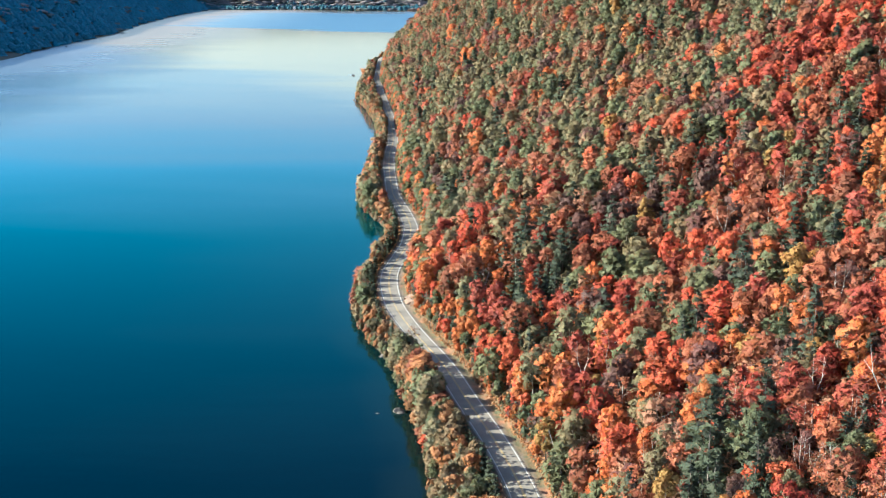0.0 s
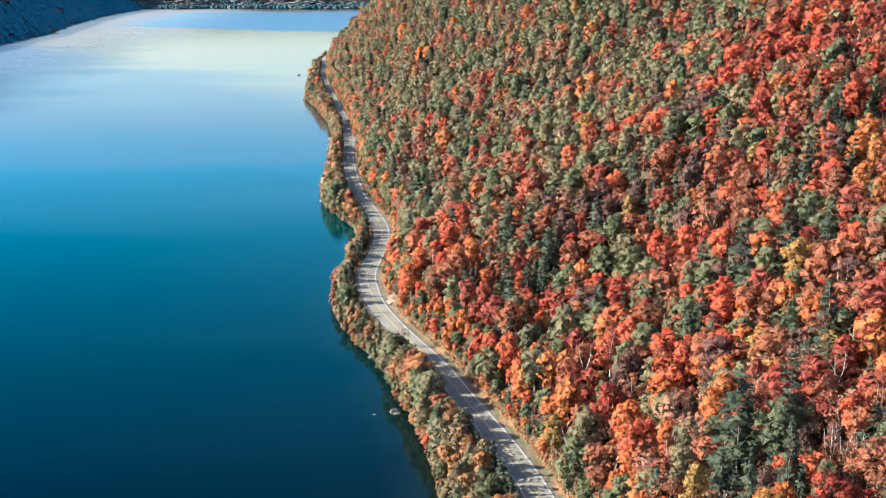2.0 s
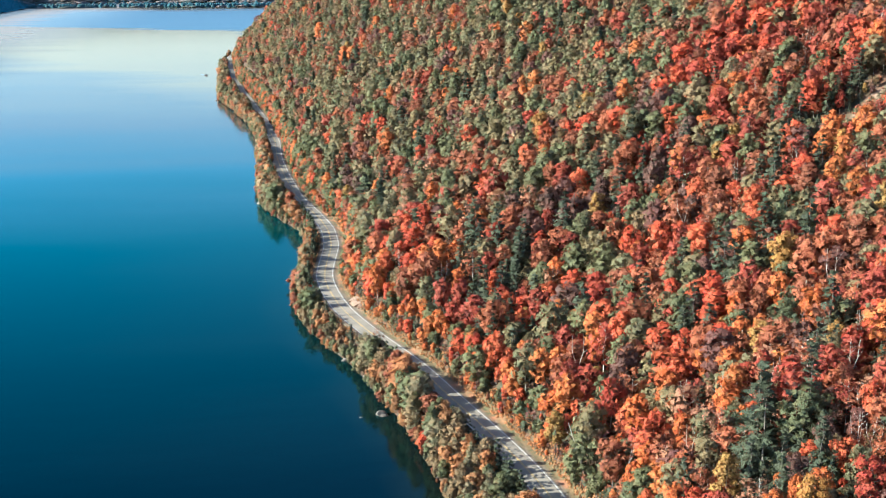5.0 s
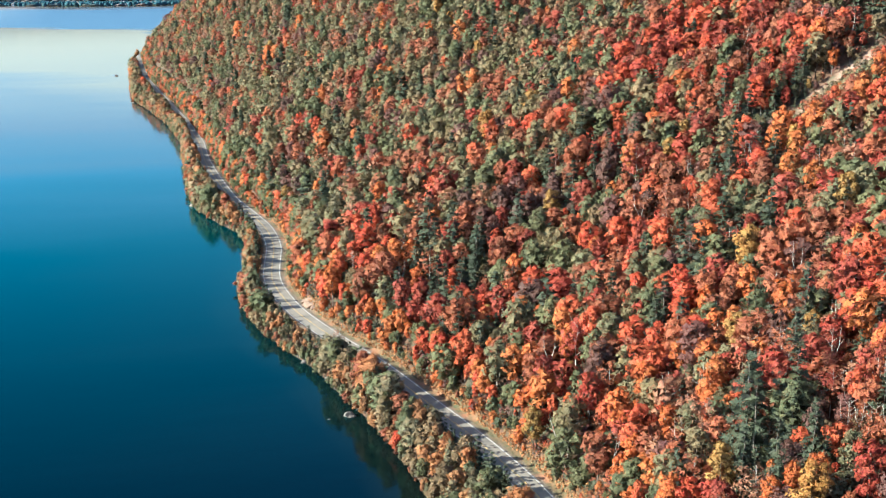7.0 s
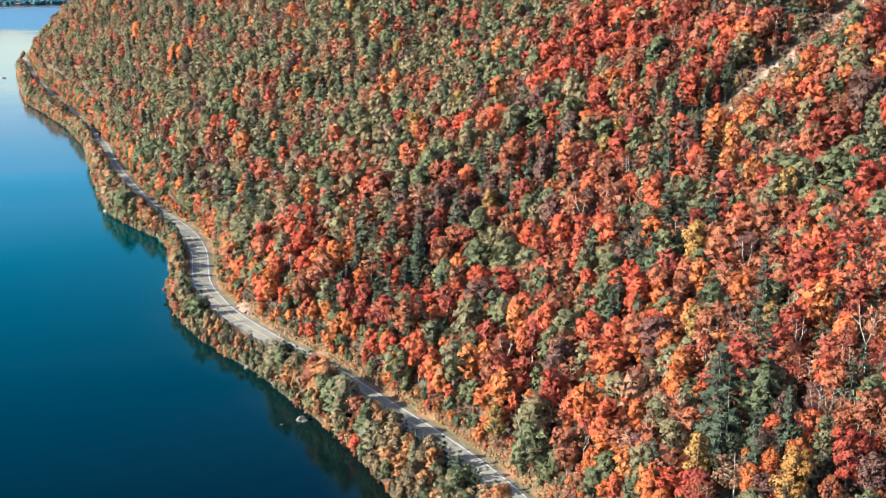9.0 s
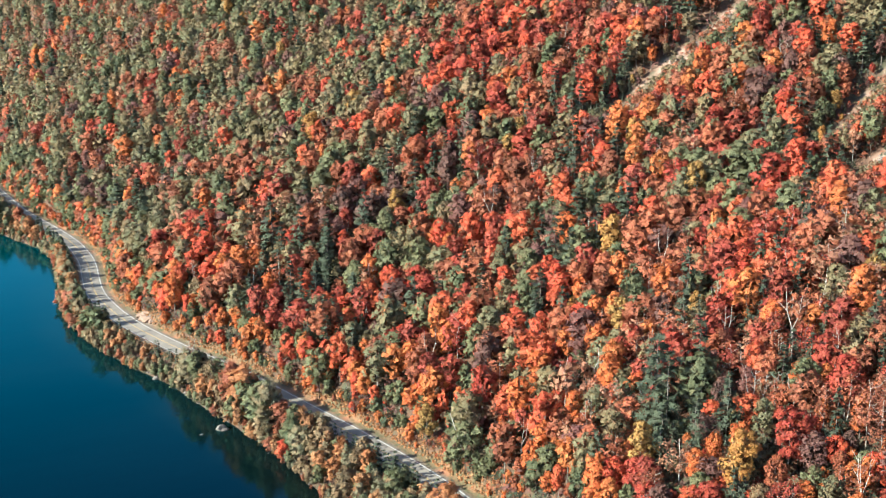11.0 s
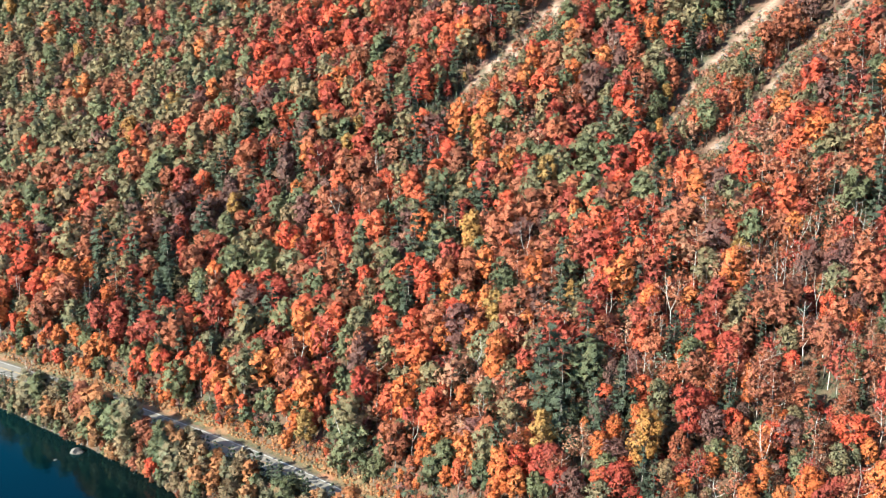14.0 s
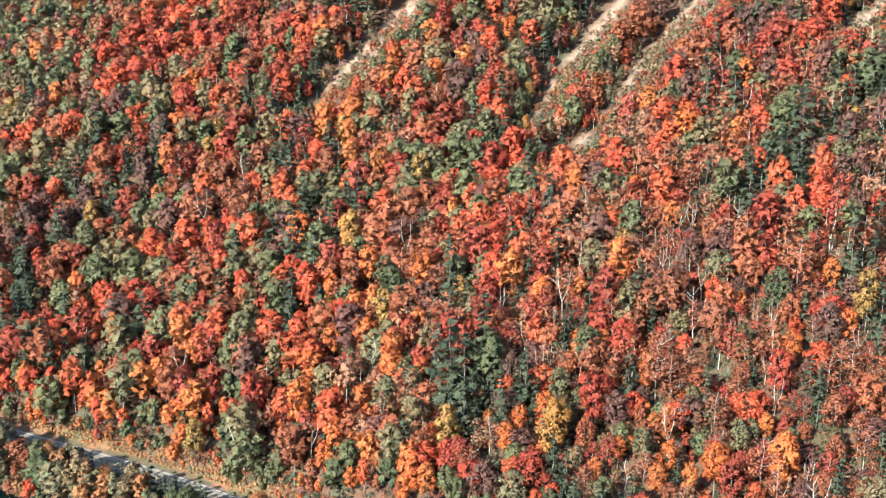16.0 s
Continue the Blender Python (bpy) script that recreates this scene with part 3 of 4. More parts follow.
def tree_meshes(kind, form, seed, fine):
    """(trunk verts, trunk quads, leaf verts) of one tree about 15 m tall, standing at the origin. fine: triangles of its crown."""
    rng = np.random.default_rng(seed)
    if form == "round":
        r = rng.uniform(3.0, 4.0)
        leaves = round_crown(rng, fine, r, 2.8, 14.8, 0.68 * math.sqrt(1000 / max(fine, 150)), lobes=int(rng.integers(20, 27)))
        stem = stem_paths(rng, 13.2, 0.19, 4 if fine > 500 else 2, 3.4)
    elif form == "tall":
        r = rng.uniform(2.3, 3.0)
        leaves = round_crown(rng, fine, r, 3.2, 15.6, 0.62 * math.sqrt(1000 / fine), lobes=16, loose=0.25)
        stem = stem_paths(rng, 14.0, 0.16, 4 if fine > 500 else 2, 2.4)
    elif form == "thin":
        leaves = round_crown(rng, max(int(fine / 1.8), 100), rng.uniform(2.9, 3.6), 4.2, 14.6, 0.52 if fine > 500 else 0.95, lobes=12, loose=0.5)
        stem = stem_paths(rng, 14.2, 0.14, 8 if fine > 500 else 5, 3.7, 0.38, 0.09)
    elif form == "forked":
        leaves = round_crown(rng, max(fine // 4, 45), rng.uniform(2.8, 3.4), 4.0, 12.5, 0.50 if fine > 500 else 0.85, lobes=9, loose=0.6)
        stem = forked_paths(rng, 15.5, 0.115, fine > 500)
    elif form == "needle":
        leaves = needle_crown(rng, fine, rng.uniform(3.5, 4.5), 2.4, 16.4, 0.66 * math.sqrt(1000 / fine))
        stem = stem_paths(rng, 15.6, 0.22, 0, 1)
    elif form == "spire":
        leaves = needle_crown(rng, fine, rng.uniform(1.6, 2.1), 0.6, 10.2, 0.58 * math.sqrt(700 / fine))
        stem = stem_paths(rng, 9.8, 0.12, 0, 1)
    elif form == "bush":
        leaves = round_crown(rng, fine, rng.uniform(1.9, 2.5), 0.4, 8.8, 0.60 * math.sqrt(700 / fine), lobes=20, loose=0.3)
        stem = stem_paths(rng, 7.6, 0.10, 5 if fine > 500 else 2, 2.2, 0.15, 0.12)
    else:
        leaves = np.zeros((0, 6))
        stem = stem_paths(rng, 12.0, 0.15, 7, 2.2, 0.45, 0.10)
    tv, tq = tubes(stem, 4 if fine > 500 else 3)
    return np.array(tv), np.array(tq), leaves


KINDS = {
    # leaves, form, bark, thing name, label
    "red": ("red", "round", BARK, "maple_tree", "deep red autumn maple on the wooded slope"),
    "scarlet": ("scarlet", "round", BARK, "maple_tree", "bright scarlet and orange autumn maple on the slope"),
    "orange": ("orange", "tall", BARK, "maple_tree", "glowing orange autumn maple on the wooded slope"),
    "rust": ("rust", "round", BARK, "oak_tree", "rust-brown autumn oak among the maples"),
    "plum": ("plum", "round", BARK, "ash_tree", "dull purple-brown autumn ash on the slope"),
    "gold": ("gold", "tall", BARK, "aspen_tree", "golden yellow autumn aspen on the slope"),
    "olive": ("olive", "round", BARK, "beech_tree", "olive-green beech turning brown on the slope"),
    "green": ("green", "round", BARK, "beech_tree", "still green broad-leaved tree among autumn maples"),
    "sage": ("tan", "round", BARK, "beech_tree", "tan and olive beech on the far slope"),
    "peach": ("peach", "thin", BIRCH_BARK, "birch_tree", "pale birch with thin peach-coloured leaves and white stems"),
    "bare": ("rust", "forked", BIRCH_BARK, "birch_tree", "half-bare birch with white trunk and brown leaves"),
    "thin_rust": ("rust", "thin", BIRCH_BARK, "birch_tree", "thinly leaved rust-brown birch with pale branches"),
    "thin_red": ("red", "thin", BIRCH_BARK, "maple_tree", "thinly leaved dull red maple with pale branches"),
    "pine": ("pine", "needle", BARK, "pine_tree", "dark green layered pine among autumn maples"),
    "snag": (None, "snag", DEAD_WOOD, "dead_tree", "bleached leafless dead tree standing on the slope"),
    "edge_orange": ("orange", "bush", BARK, "edge_tree", "orange young tree, leafy to the ground, at the forest edge"),
    "edge_green": ("green", "bush", BARK, "edge_tree", "green young tree, leafy to the ground, at the forest edge"),
    "edge_rust": ("rust", "bush", BARK, "edge_tree", "rust-coloured young tree, leafy to the ground, at the forest edge"),
    "edge_scarlet": ("scarlet", "bush", BARK, "edge_tree", "scarlet young maple, leafy to the ground, at the forest edge"),
    "shore_olive": ("tan", "bush", BARK, "shore_tree", "tan and olive-brown small tree between road and lake"),
    "shore_orange": ("amber", "bush", BARK, "shore_tree", "orange-tinted small tree on the lake bank"),
    "shore_green": ("green", "bush", BARK, "shore_tree", "green small tree on the lake bank"),
    "shore_thin": ("tan", "thin", BARK, "shore_tree", "thinly leaved tan-brown small tree on the lake bank"),
    "shore_cedar": ("pine", "spire", BARK, "shore_tree", "dark green narrow cedar beside the lakeshore road"),
    "shore_rust": ("rust", "bush", BARK, "shore_tree", "rust-coloured small tree on the lake bank"),
    "shore_peach": ("peach", "thin", BIRCH_BARK, "shore_tree", "thinly leaved peach-coloured small tree on the lake bank"),
    "shore_bare": ("peach", "forked", DEAD_WOOD, "shore_tree", "nearly bare pinkish tree beside the lakeshore road"),
    "shore_red": ("scarlet", "bush", BARK, "shore_tree", "bright red small maple beside the lakeshore road"),
}

# Stands of one colour: centre, half-widths, kind and pull.
STANDS = [
    (135, 402, 30, 30, "scarlet", 4.0), (140, 425, 32, 36, "red", 5.0), (36, 366, 14, 16, "pine", 3.0), (6, 412, 14, 22, "scarlet", 2.5), (54, 346, 9, 12, "scarlet", 2.0),
    (71, 321, 9, 12, "scarlet", 2.0), (128, 329, 8, 10, "pine", 2.5), (163, 268, 14, 14, "pine", 2.0), (132, 249, 10, 10, "green", 2.0), (47, 189, 8, 8, "pine", 2.5),
    (62, 368, 10, 10, "plum", 2.5), (108, 195, 8, 10, "plum", 3.0), (97, 166, 12, 12, "plum", 3.0), (61, 250, 9, 9, "pine", 2.0),
    (127, 208, 8, 8, "scarlet", 2.5), (148, 199, 10, 10, "scarlet", 2.5), (96, 228, 9, 9, "red", 2.5),
    (33, 205, 13, 28, "orange", 2.6), (150, 190, 28, 30, "pine", 1.2),
]


def slope_mix(x, y):
    """The shares of the kinds of tree at a place on the hill."""
    edge = 405 + 0.6 * max(x - 60, 0)
    far = float(step(edge - 25, edge + 45, y))
    d = x - float(road_x(y))
    low = float(step(60 + 15 * step(270, 210, y), 15, d)) * (1 - far)
    dry = float(step(255, 190, y)) * float(step(20, 70, d))
    w = {"red": 2.3 + 0.5 * dry - 1.2 * far - 0.4 * low, "scarlet": 1.6 - 1.0 * far + 1.1 * low, "orange": 0.7 - 0.2 * far + 2.0 * low, "rust": 3.4 + 0.2 * far + 1.0 * dry - 1.2 * low,
         "plum": 1.2 + 0.7 * dry - 0.3 * low, "gold": 0.14 + 0.12 * low, "olive": 2.4 + 5.0 * far - 0.7 * dry - 0.8 * low, "green": 2.6 + 3.4 * far - 0.6 * dry - 0.9 * low, "sage": 0.5 + 2.2 * far, "peach": 0.3 + 2.3 * dry + 0.7 * far, "bare": 0.8 + 2.3 * dry - 0.3 * far,
         "pine": 2.2 + 0.9 * dry - 1.0 * far, "snag": 0.12 + 0.22 * dry, "thin_rust": 0.6 + 5.0 * dry, "thin_red": 0.4 + 2.4 * dry}
    for kind in ("rust", "red", "scarlet", "plum", "green"):
        w[kind] *= 1 - 0.45 * dry
    for sx, sy, rx, ry, kind, pull in STANDS:
        w[kind] = w[kind] + pull * 3 * math.exp(-((x - sx) / rx) ** 2 - ((y - sy) / ry) ** 2)
    # loose natural clumping
    for i, kind in enumerate(w):
        w[kind] = max(w[kind], 0.02) * math.exp(1.9 * float(swell(x, y, 17.0, 1.7 * i + 0.4)))
    return w


# single trees that stand out, by kind
NAMED = {
    "shore_red": [(0, 301), (-3, 307)],
    "shore_orange": [(12, 232), (1, 262), (3, 248)],
    "shore_bare": [(-9.9, 354.5)],
    "gold": [(90, 120), (44, 163), (93, 179), (40, 188), (66, 232), (145, 248), (65, 251), (25, 257), (112, 261), (85, 263), (38, 267), (119, 301), (66, 364), (66, 442), (-4, 555)],
    "olive": [(40, 135), (57, 171), (40, 198), (30, 245), (68, 250), (49, 267), (24, 286), (26, 309), (127, 349), (76, 454), (-3, 490)],
    "scarlet": [(47, 121), (64, 131), (121, 145), (117, 153), (110, 179), (34, 189), (116, 197), (148, 199), (30, 203), (128, 208), (88, 214), (37, 220), (95, 225), (107, 237), (129, 240), (171, 283), (47, 290), (143, 291), (92, 296), (19, 301), (94, 302), (116, 324), (75, 325), (90, 335), (69, 335), (129, 339), (114, 379), (-2, 397), (105, 412), (-9, 412), (148, 419), (79, 421), (74, 429), (18, 431), (122, 435), (132, 435), (148, 444), (48, 507), (19, 610), (-5, 653)],
    "rust": [(73, 112), (68, 116), (49, 159), (81, 159), (164, 191), (96, 198), (67, 224), (30, 226), (185, 241), (106, 266), (128, 273), (62, 299), (89, 315), (76, 372), (2, 374), (56, 418), (48, 598), (43, 804), (-1, 921), (-8, 1115)],
    "red": [(105, 150), (53, 160), (81, 176), (162, 177), (81, 194), (59, 198), (60, 204), (173, 214), (84, 216), (129, 230), (102, 243), (36, 289), (37, 327), (110, 344), (54, 354), (130, 394), (20, 405), (117, 410), (138, 427), (12, 432), (40, 615), (26, 815)],
    "orange": [(54, 119), (86, 122), (78, 130), (49, 130), (49, 169), (47, 174), (86, 176), (127, 184), (77, 200), (51, 215), (54, 217), (76, 227), (46, 237), (29, 262), (83, 282), (179, 282), (21, 286), (118, 297), (143, 304), (168, 308), (154, 339), (47, 344), (154, 348), (92, 357), (-6, 391)],
    "green": [(41, 141), (150, 147), (113, 164), (58, 167), (50, 187), (27, 240), (124, 249), (59, 265), (99, 292), (14, 305), (163, 320), (104, 352)],
    "pine": [(130, 154), (133, 174), (137, 184), (48, 190), (58, 193), (49, 195), (46, 196), (74, 217), (38, 358), (34, 373), (28, 375), (29, 388)],
    "peach": [(49, 176), (42, 178), (45, 204), (45, 224)],
    "plum": [(116, 134), (102, 136), (96, 155), (55, 156), (153, 160), (63, 183), (109, 198), (37, 205), (58, 236), (42, 256), (72, 280), (55, 385)],
    "bare": [(79, 152), (63, 182), (76, 184), (69, 196)],
}


def low_growth():
    """How tall a tree may grow near the open slides, on a plan of 1 m squares from x 100, y 60: only low growth stands on and just below them."""
    gx, gy = np.meshgrid(np.arange(100.0, 250.0), np.arange(60.0, 420.0))
    room = np.full(gx.shape, 9.0)
    for k in range(22, -1, -2):
        for way in ((0.85, 0.53), (0.66, 0.75), (1.0, 0.04)):
            below = bareness(gx + way[0] * k, gy + way[1] * k) > 0.1
            room[below] = np.minimum(room[below], 0.58 * k / 15)
    return room


LOW_GROWTH = low_growth()


def clear_view(x, y):
    return float(LOW_GROWTH[int(min(max(y - 60, 0), 359)), int(min(max(x - 100, 0), 149))])


def by_the_cut(x, y):
    """The open ground before the rock cut at the bend."""
    return ((x + 12.5) / 4.5) ** 2 + ((y - 404) / 13) ** 2 < 1


def plant():
    """Where every tree stands: (x, y, z, kind, scale, turn, near)."""
    rng = np.random.default_rng(7)
    taken, out = {}, []

    def free(x, y, gap):
        i, j = int(x // 8), int(y // 8)
        for a in (-1, 0, 1):
            for b in (-1, 0, 1):
                for px, py, pg in taken.get((i + a, j + b), ()):
                    if math.hypot(px - x, py - y) < (gap + pg) / 2:
                        return False
        return True

    def bank_size(x, y, size, full):
        """Trees of the bank grow no taller than leaves the roadway open along its length."""
        bend = max(0.14, float(road_x(y - 8) - road_x(y + 8)) / 16)
        room = max(2.2, (float(road_x(y)) - x - 5.0) * 0.42 / bend) * (1.5 if 298 < y < 348 else 1.0)
        return min(size, (room + float(road_z(y) - hill_z(x, y))) / full)

    def put(x, y, kind, size, gap):
        if kind.startswith("shore") and kind not in ("shore_peach", "shore_bare") and y < 720:
            size = bank_size(x, y, size, 10.2 if kind == "shore_cedar" else 15.0 if kind == "shore_thin" else 8.8)
        taken.setdefault((int(x // 8), int(y // 8)), []).append((x, y, gap))
        out.append((x, y, float(hill_z(x, y)), kind, size, float(rng.uniform(0, 6.283))))

    for kind, places in NAMED.items():
        for x, y in places:
            size = min(float(rng.uniform(1.0, 1.22)) * (1.2 if kind == "pine" else 1.0), clear_view(x, y) if x > 110 and y < 400 else 9.0)
            if kind.startswith("shore"):
                size *= 0.58 if kind == "shore_bare" else 0.85
            if size > 0.3 and free(x, y, 2.5) and not by_the_cut(x, y):
                put(x, y, kind, size, 8.0 if kind == "shore_bare" else 4.2)
    # narrow dark cedars along the lake side of the road
    for y in np.arange(196, 720, 1.4):
        x, yy = float(road_x(y)) - float(rng.uniform(7.2, 9.0) if y < 345 else rng.uniform(6.2, 8.0)), float(y + rng.uniform(-0.7, 0.7))
        share = 0.95 if y < 325 else 0.30 if y < 475 else 0.75
        if rng.uniform() < share and x > float(shore_x(y)) + 1.0 and free(x, yy, 1.1):
            put(x, yy, "shore_cedar", float(rng.uniform(0.8, 1.3)) * (0.75 if y > 345 else 1.0), 1.2)
    # a taller row beside the lake side of the road
    for y in np.arange(200, 700, 1.5):
        x, yy = float(road_x(y)) - float(rng.uniform(7.4, 10.5)), float(y + rng.uniform(-0.5, 0.5))
        tall = float(rng.uniform(0.38, 0.62)) * (0.75 if 345 < y < 390 else 1.0)
        if rng.uniform() < (0.72 if y < 345 else 0.72 if y > 470 else 0.15):
            tall = float(rng.uniform(0.9, 1.35)) * (0.95 if y > 392 else 1.0)
        if rng.uniform() < 0.70 + 0.30 * math.sin(y / 2.9) and x > float(shore_x(y)) + 1.5 and free(x, yy, 1.7):
            put(x, yy, str(rng.choice(["shore_olive", "shore_orange", "shore_green", "shore_rust"], p=[0.46, 0.15, 0.28, 0.11])), tall, 1.9)
    # the bank between road and lake
    for y in np.arange(62, 1700, 0.8):
        room = float(road_x(y) - shore_x(y))
        for _ in range(3):
            k = rng.uniform(0, 1)
            u = -0.2 + (room - (7.0 if y < 560 else 5.4)) * k
            if room < 8.0 or not free(x := float(shore_x(y)) + u, yy := float(y + rng.uniform(-0.4, 0.4)), 2.1):
                continue
            tall = float(rng.uniform(0.62, 1.15)) * (0.95 + 0.22 * math.sin(y / 23.0))
            if u < 1.6:
                tall *= 0.95 if y < 345 else 0.75
            else:
                tall *= (1.75 if y < 345 else 1.15) - 0.45 * k
            if 325 < y < 480:
                tall *= 0.92
            elif y > 600:
                tall *= 1.35
            kind = rng.choice(["shore_olive", "shore_orange", "shore_green", "shore_rust", "shore_red", "shore_peach", "shore_thin"], p=[0.34, 0.18, 0.20, 0.08, 0.01, 0.07, 0.12])
            put(x, yy, str(kind), tall * (0.6 if kind in ("shore_peach", "shore_thin") else 1.0), 1.3 + 1.2 * tall)
    # low growth at the waterline
    for y in np.arange(62, 1700, 0.65):
        x, yy = float(shore_x(y)) + float(rng.uniform(-1.0, 0.6)), float(y + rng.uniform(-0.4, 0.4))
        if rng.uniform() < 0.8 and free(x, yy, 1.0):
            put(x, yy, str(rng.choice(["shore_olive", "shore_green", "shore_rust", "shore_orange"], p=[0.50, 0.22, 0.18, 0.1])), float(rng.uniform(0.30, 0.70)), 0.9)
    # the edge of the forest above the road, leafy to the ground
    for near, reach, low, high in ((6.9, 9.0, 0.35, 0.8), (9.2, 13.5, 0.75, 1.3)):
        for y in np.arange(62, 1700, 0.9):
            lean = 3.2 if 838 < y < 935 or y > 1240 else 1.4 if y > 560 else 0.0
            x, yy = float(road_x(y)) + float(rng.uniform(near, reach)) - lean, float(y + rng.uniform(-0.5, 0.5))
            if free(x, yy, 1.9) and not by_the_cut(x, yy):
                far = float(step(360, 520, y))
                p = np.array([0.34, 0.30, 0.18, 0.18]) * (1 - far) + np.array([0.14, 0.50, 0.30, 0.06]) * far
                put(x, yy, str(rng.choice(["edge_orange", "edge_green", "edge_rust", "edge_scarlet"], p=p / p.sum())), float(rng.uniform(low, high)), 2.0)
    # the hill: the tall trees first, then younger ones in the gaps
    for y0, y1, deep, count, gap0, grown in ((60, 340, 215, 36000, 4.6, 1.0), (340, 520, 215, 16000, 4.9, 1.0), (520, 900, 170, 12000, 5.3, 1.0), (900, 1760, 130, 12000, 6.0, 1.05),
                                             (60, 420, 215, 30000, 3.9, 0.66)):
        for _ in range(count):
            y = float(rng.uniform(y0, y1))
            d = float(rng.uniform(7.6, deep))
            x = float(road_x(y)) + d
            if y < 400 and x > 228:
                continue
            size = float(np.clip(rng.normal(1.0, 0.16), 0.62, 1.36)) * grown
            if d < 10.0:
                size *= 0.62
            if x > 110 and y < 400:
                size = min(size, clear_view(x, y))
            close = 1 - 0.32 * float(step(255, 190, y))
            size *= 0.5 + 0.5 * close
            if size < 0.22 or by_the_cut(x, y) or not free(x, y, gap := gap0 * close * size ** 0.8):
                continue
            w = slope_mix(x, y)
            names, p = list(w), np.array(list(w.values()))
            put(x, y, str(rng.choice(names, p=p / p.sum())), size, gap)
    return out


def build_trees():
    spots = plant()
    near_cap = {k: 0 for k in KINDS}
    fine, coarse, distant, single = {}, {}, {}, {}
    for k, (leaves, form, skin, name, label) in KINDS.items():
        fine[k] = [tree_meshes(k, form, 11 * i + len(k), 880 if form not in ("bush", "spire") else 560) for i in range(4)]
        coarse[k] = [tree_meshes(k, form, 11 * i + len(k), 260 if form not in ("bush", "spire") else 180) for i in range(4)]
        distant[k] = [[tree_meshes(k, form, 11 * i + len(k), n if form != "bush" else 70) for i in range(4)] for n in (136, 76)]
        single[k] = []
    bulk = {k: [] for k in KINDS}
    # those nearest to the open lake side of the slope come first
    order = sorted(range(len(spots)), key=lambda i: math.hypot(spots[i][0] + 60, spots[i][1] - 30))
    for i in order:
        x, y, z, kind, size, turn = spots[i]
        if near_cap[kind] < (48 if kind.startswith(("shore", "edge")) else 84):
            near_cap[kind] += 1
            v = i % 4
            wide = 0.88 + 0.28 * ((i * 13) % 11) / 10
            m = Matrix.LocRotScale((x, y, z), Euler((0, 0, turn)), (size * wide, size * wide, size * (0.94 + 0.12 * ((i * 7) % 10) / 10)))
            while len(single[kind]) <= v:
                leaves, form, skin, name, label = KINDS[kind]
                tv, tq, lv = fine[kind][len(single[kind])]
                root = tagged(new(name), label, "tree", group="trees of the slope" if not kind.startswith("shore") else "trees of the lake bank")
                root.location = (0, 0, -4000)
                part("trunk", mesh_of("trunk", tv, tq, skin, True), root)
                if leaves:
                    part("crown", leafy_mesh("crown", lv, LEAVES[leaves]), root)
                single[kind].append([root, False])
            root, used = single[kind][v]
            if used:
                copy_thing(root, m)
            else:
                root.matrix_basis = m
                single[kind][v][1] = True
        else:
            bulk[kind].append((x, y, z, size, turn, i))
    for kind in KINDS:
        for root, used in single[kind]:
            if not used:
                for o in (*root.children_recursive, root):
                    bpy.data.objects.remove(o)
        if bulk[kind]:
            build_woods(kind, bulk[kind], coarse[kind], distant[kind])


def build_woods(kind, spots, mid, distant):
    """The further trees of a kind, as one wood."""
    leaves, form, skin, name, label = KINDS[kind]
    lv, lt, tv, tq, base = [], [], [], [], 0
    rng = np.random.default_rng(len(kind))
    for x, y, z, size, turn, i in spots:
        sv, sq, sl = (mid if y < 400 else distant[0 if y < 720 else 1])[i % 4]
        c, s, wide = math.cos(turn), math.sin(turn), 0.88 + 0.28 * ((i * 13) % 11) / 10
        spin = np.array(((c, s, 0), (-s, c, 0), (0, 0, 1))) * size * (wide, wide, 1)
        if len(sl):
            lv.append(np.concatenate([sl[:, :3] @ spin + (x, y, z), sl[:, 3:] @ spin], 1))
            lt.append(np.full(len(sl), rng.uniform(0, 1)))
        if len(sv) and y < 400:
            tq.append(sq + base)
            tv.append(sv @ spin + (x, y, z))
            base += len(sv)
    plural = {"maple_tree": "maple_woods", "oak_tree": "oak_woods", "ash_tree": "ash_woods", "aspen_tree": "aspen_woods", "beech_tree": "beech_woods", "birch_tree": "birch_woods",
              "pine_tree": "pine_woods", "dead_tree": "dead_woods", "shore_tree": "shore_woods", "edge_tree": "edge_woods"}[name]
    root = tagged(new(plural), label.replace(" tree", " trees") + ", many together", "woods", kind="stuff")
    if lv:
        lv = np.concatenate(lv)
        tagged(part("crowns", leafy_mesh("crowns", lv, LEAVES[leaves], np.concatenate(lt)), root), kind="stuff")
    if tv:
        tagged(part("trunks", mesh_of("trunks", np.concatenate(tv), np.concatenate(tq), skin, True), root), kind="stuff")


build_trees()


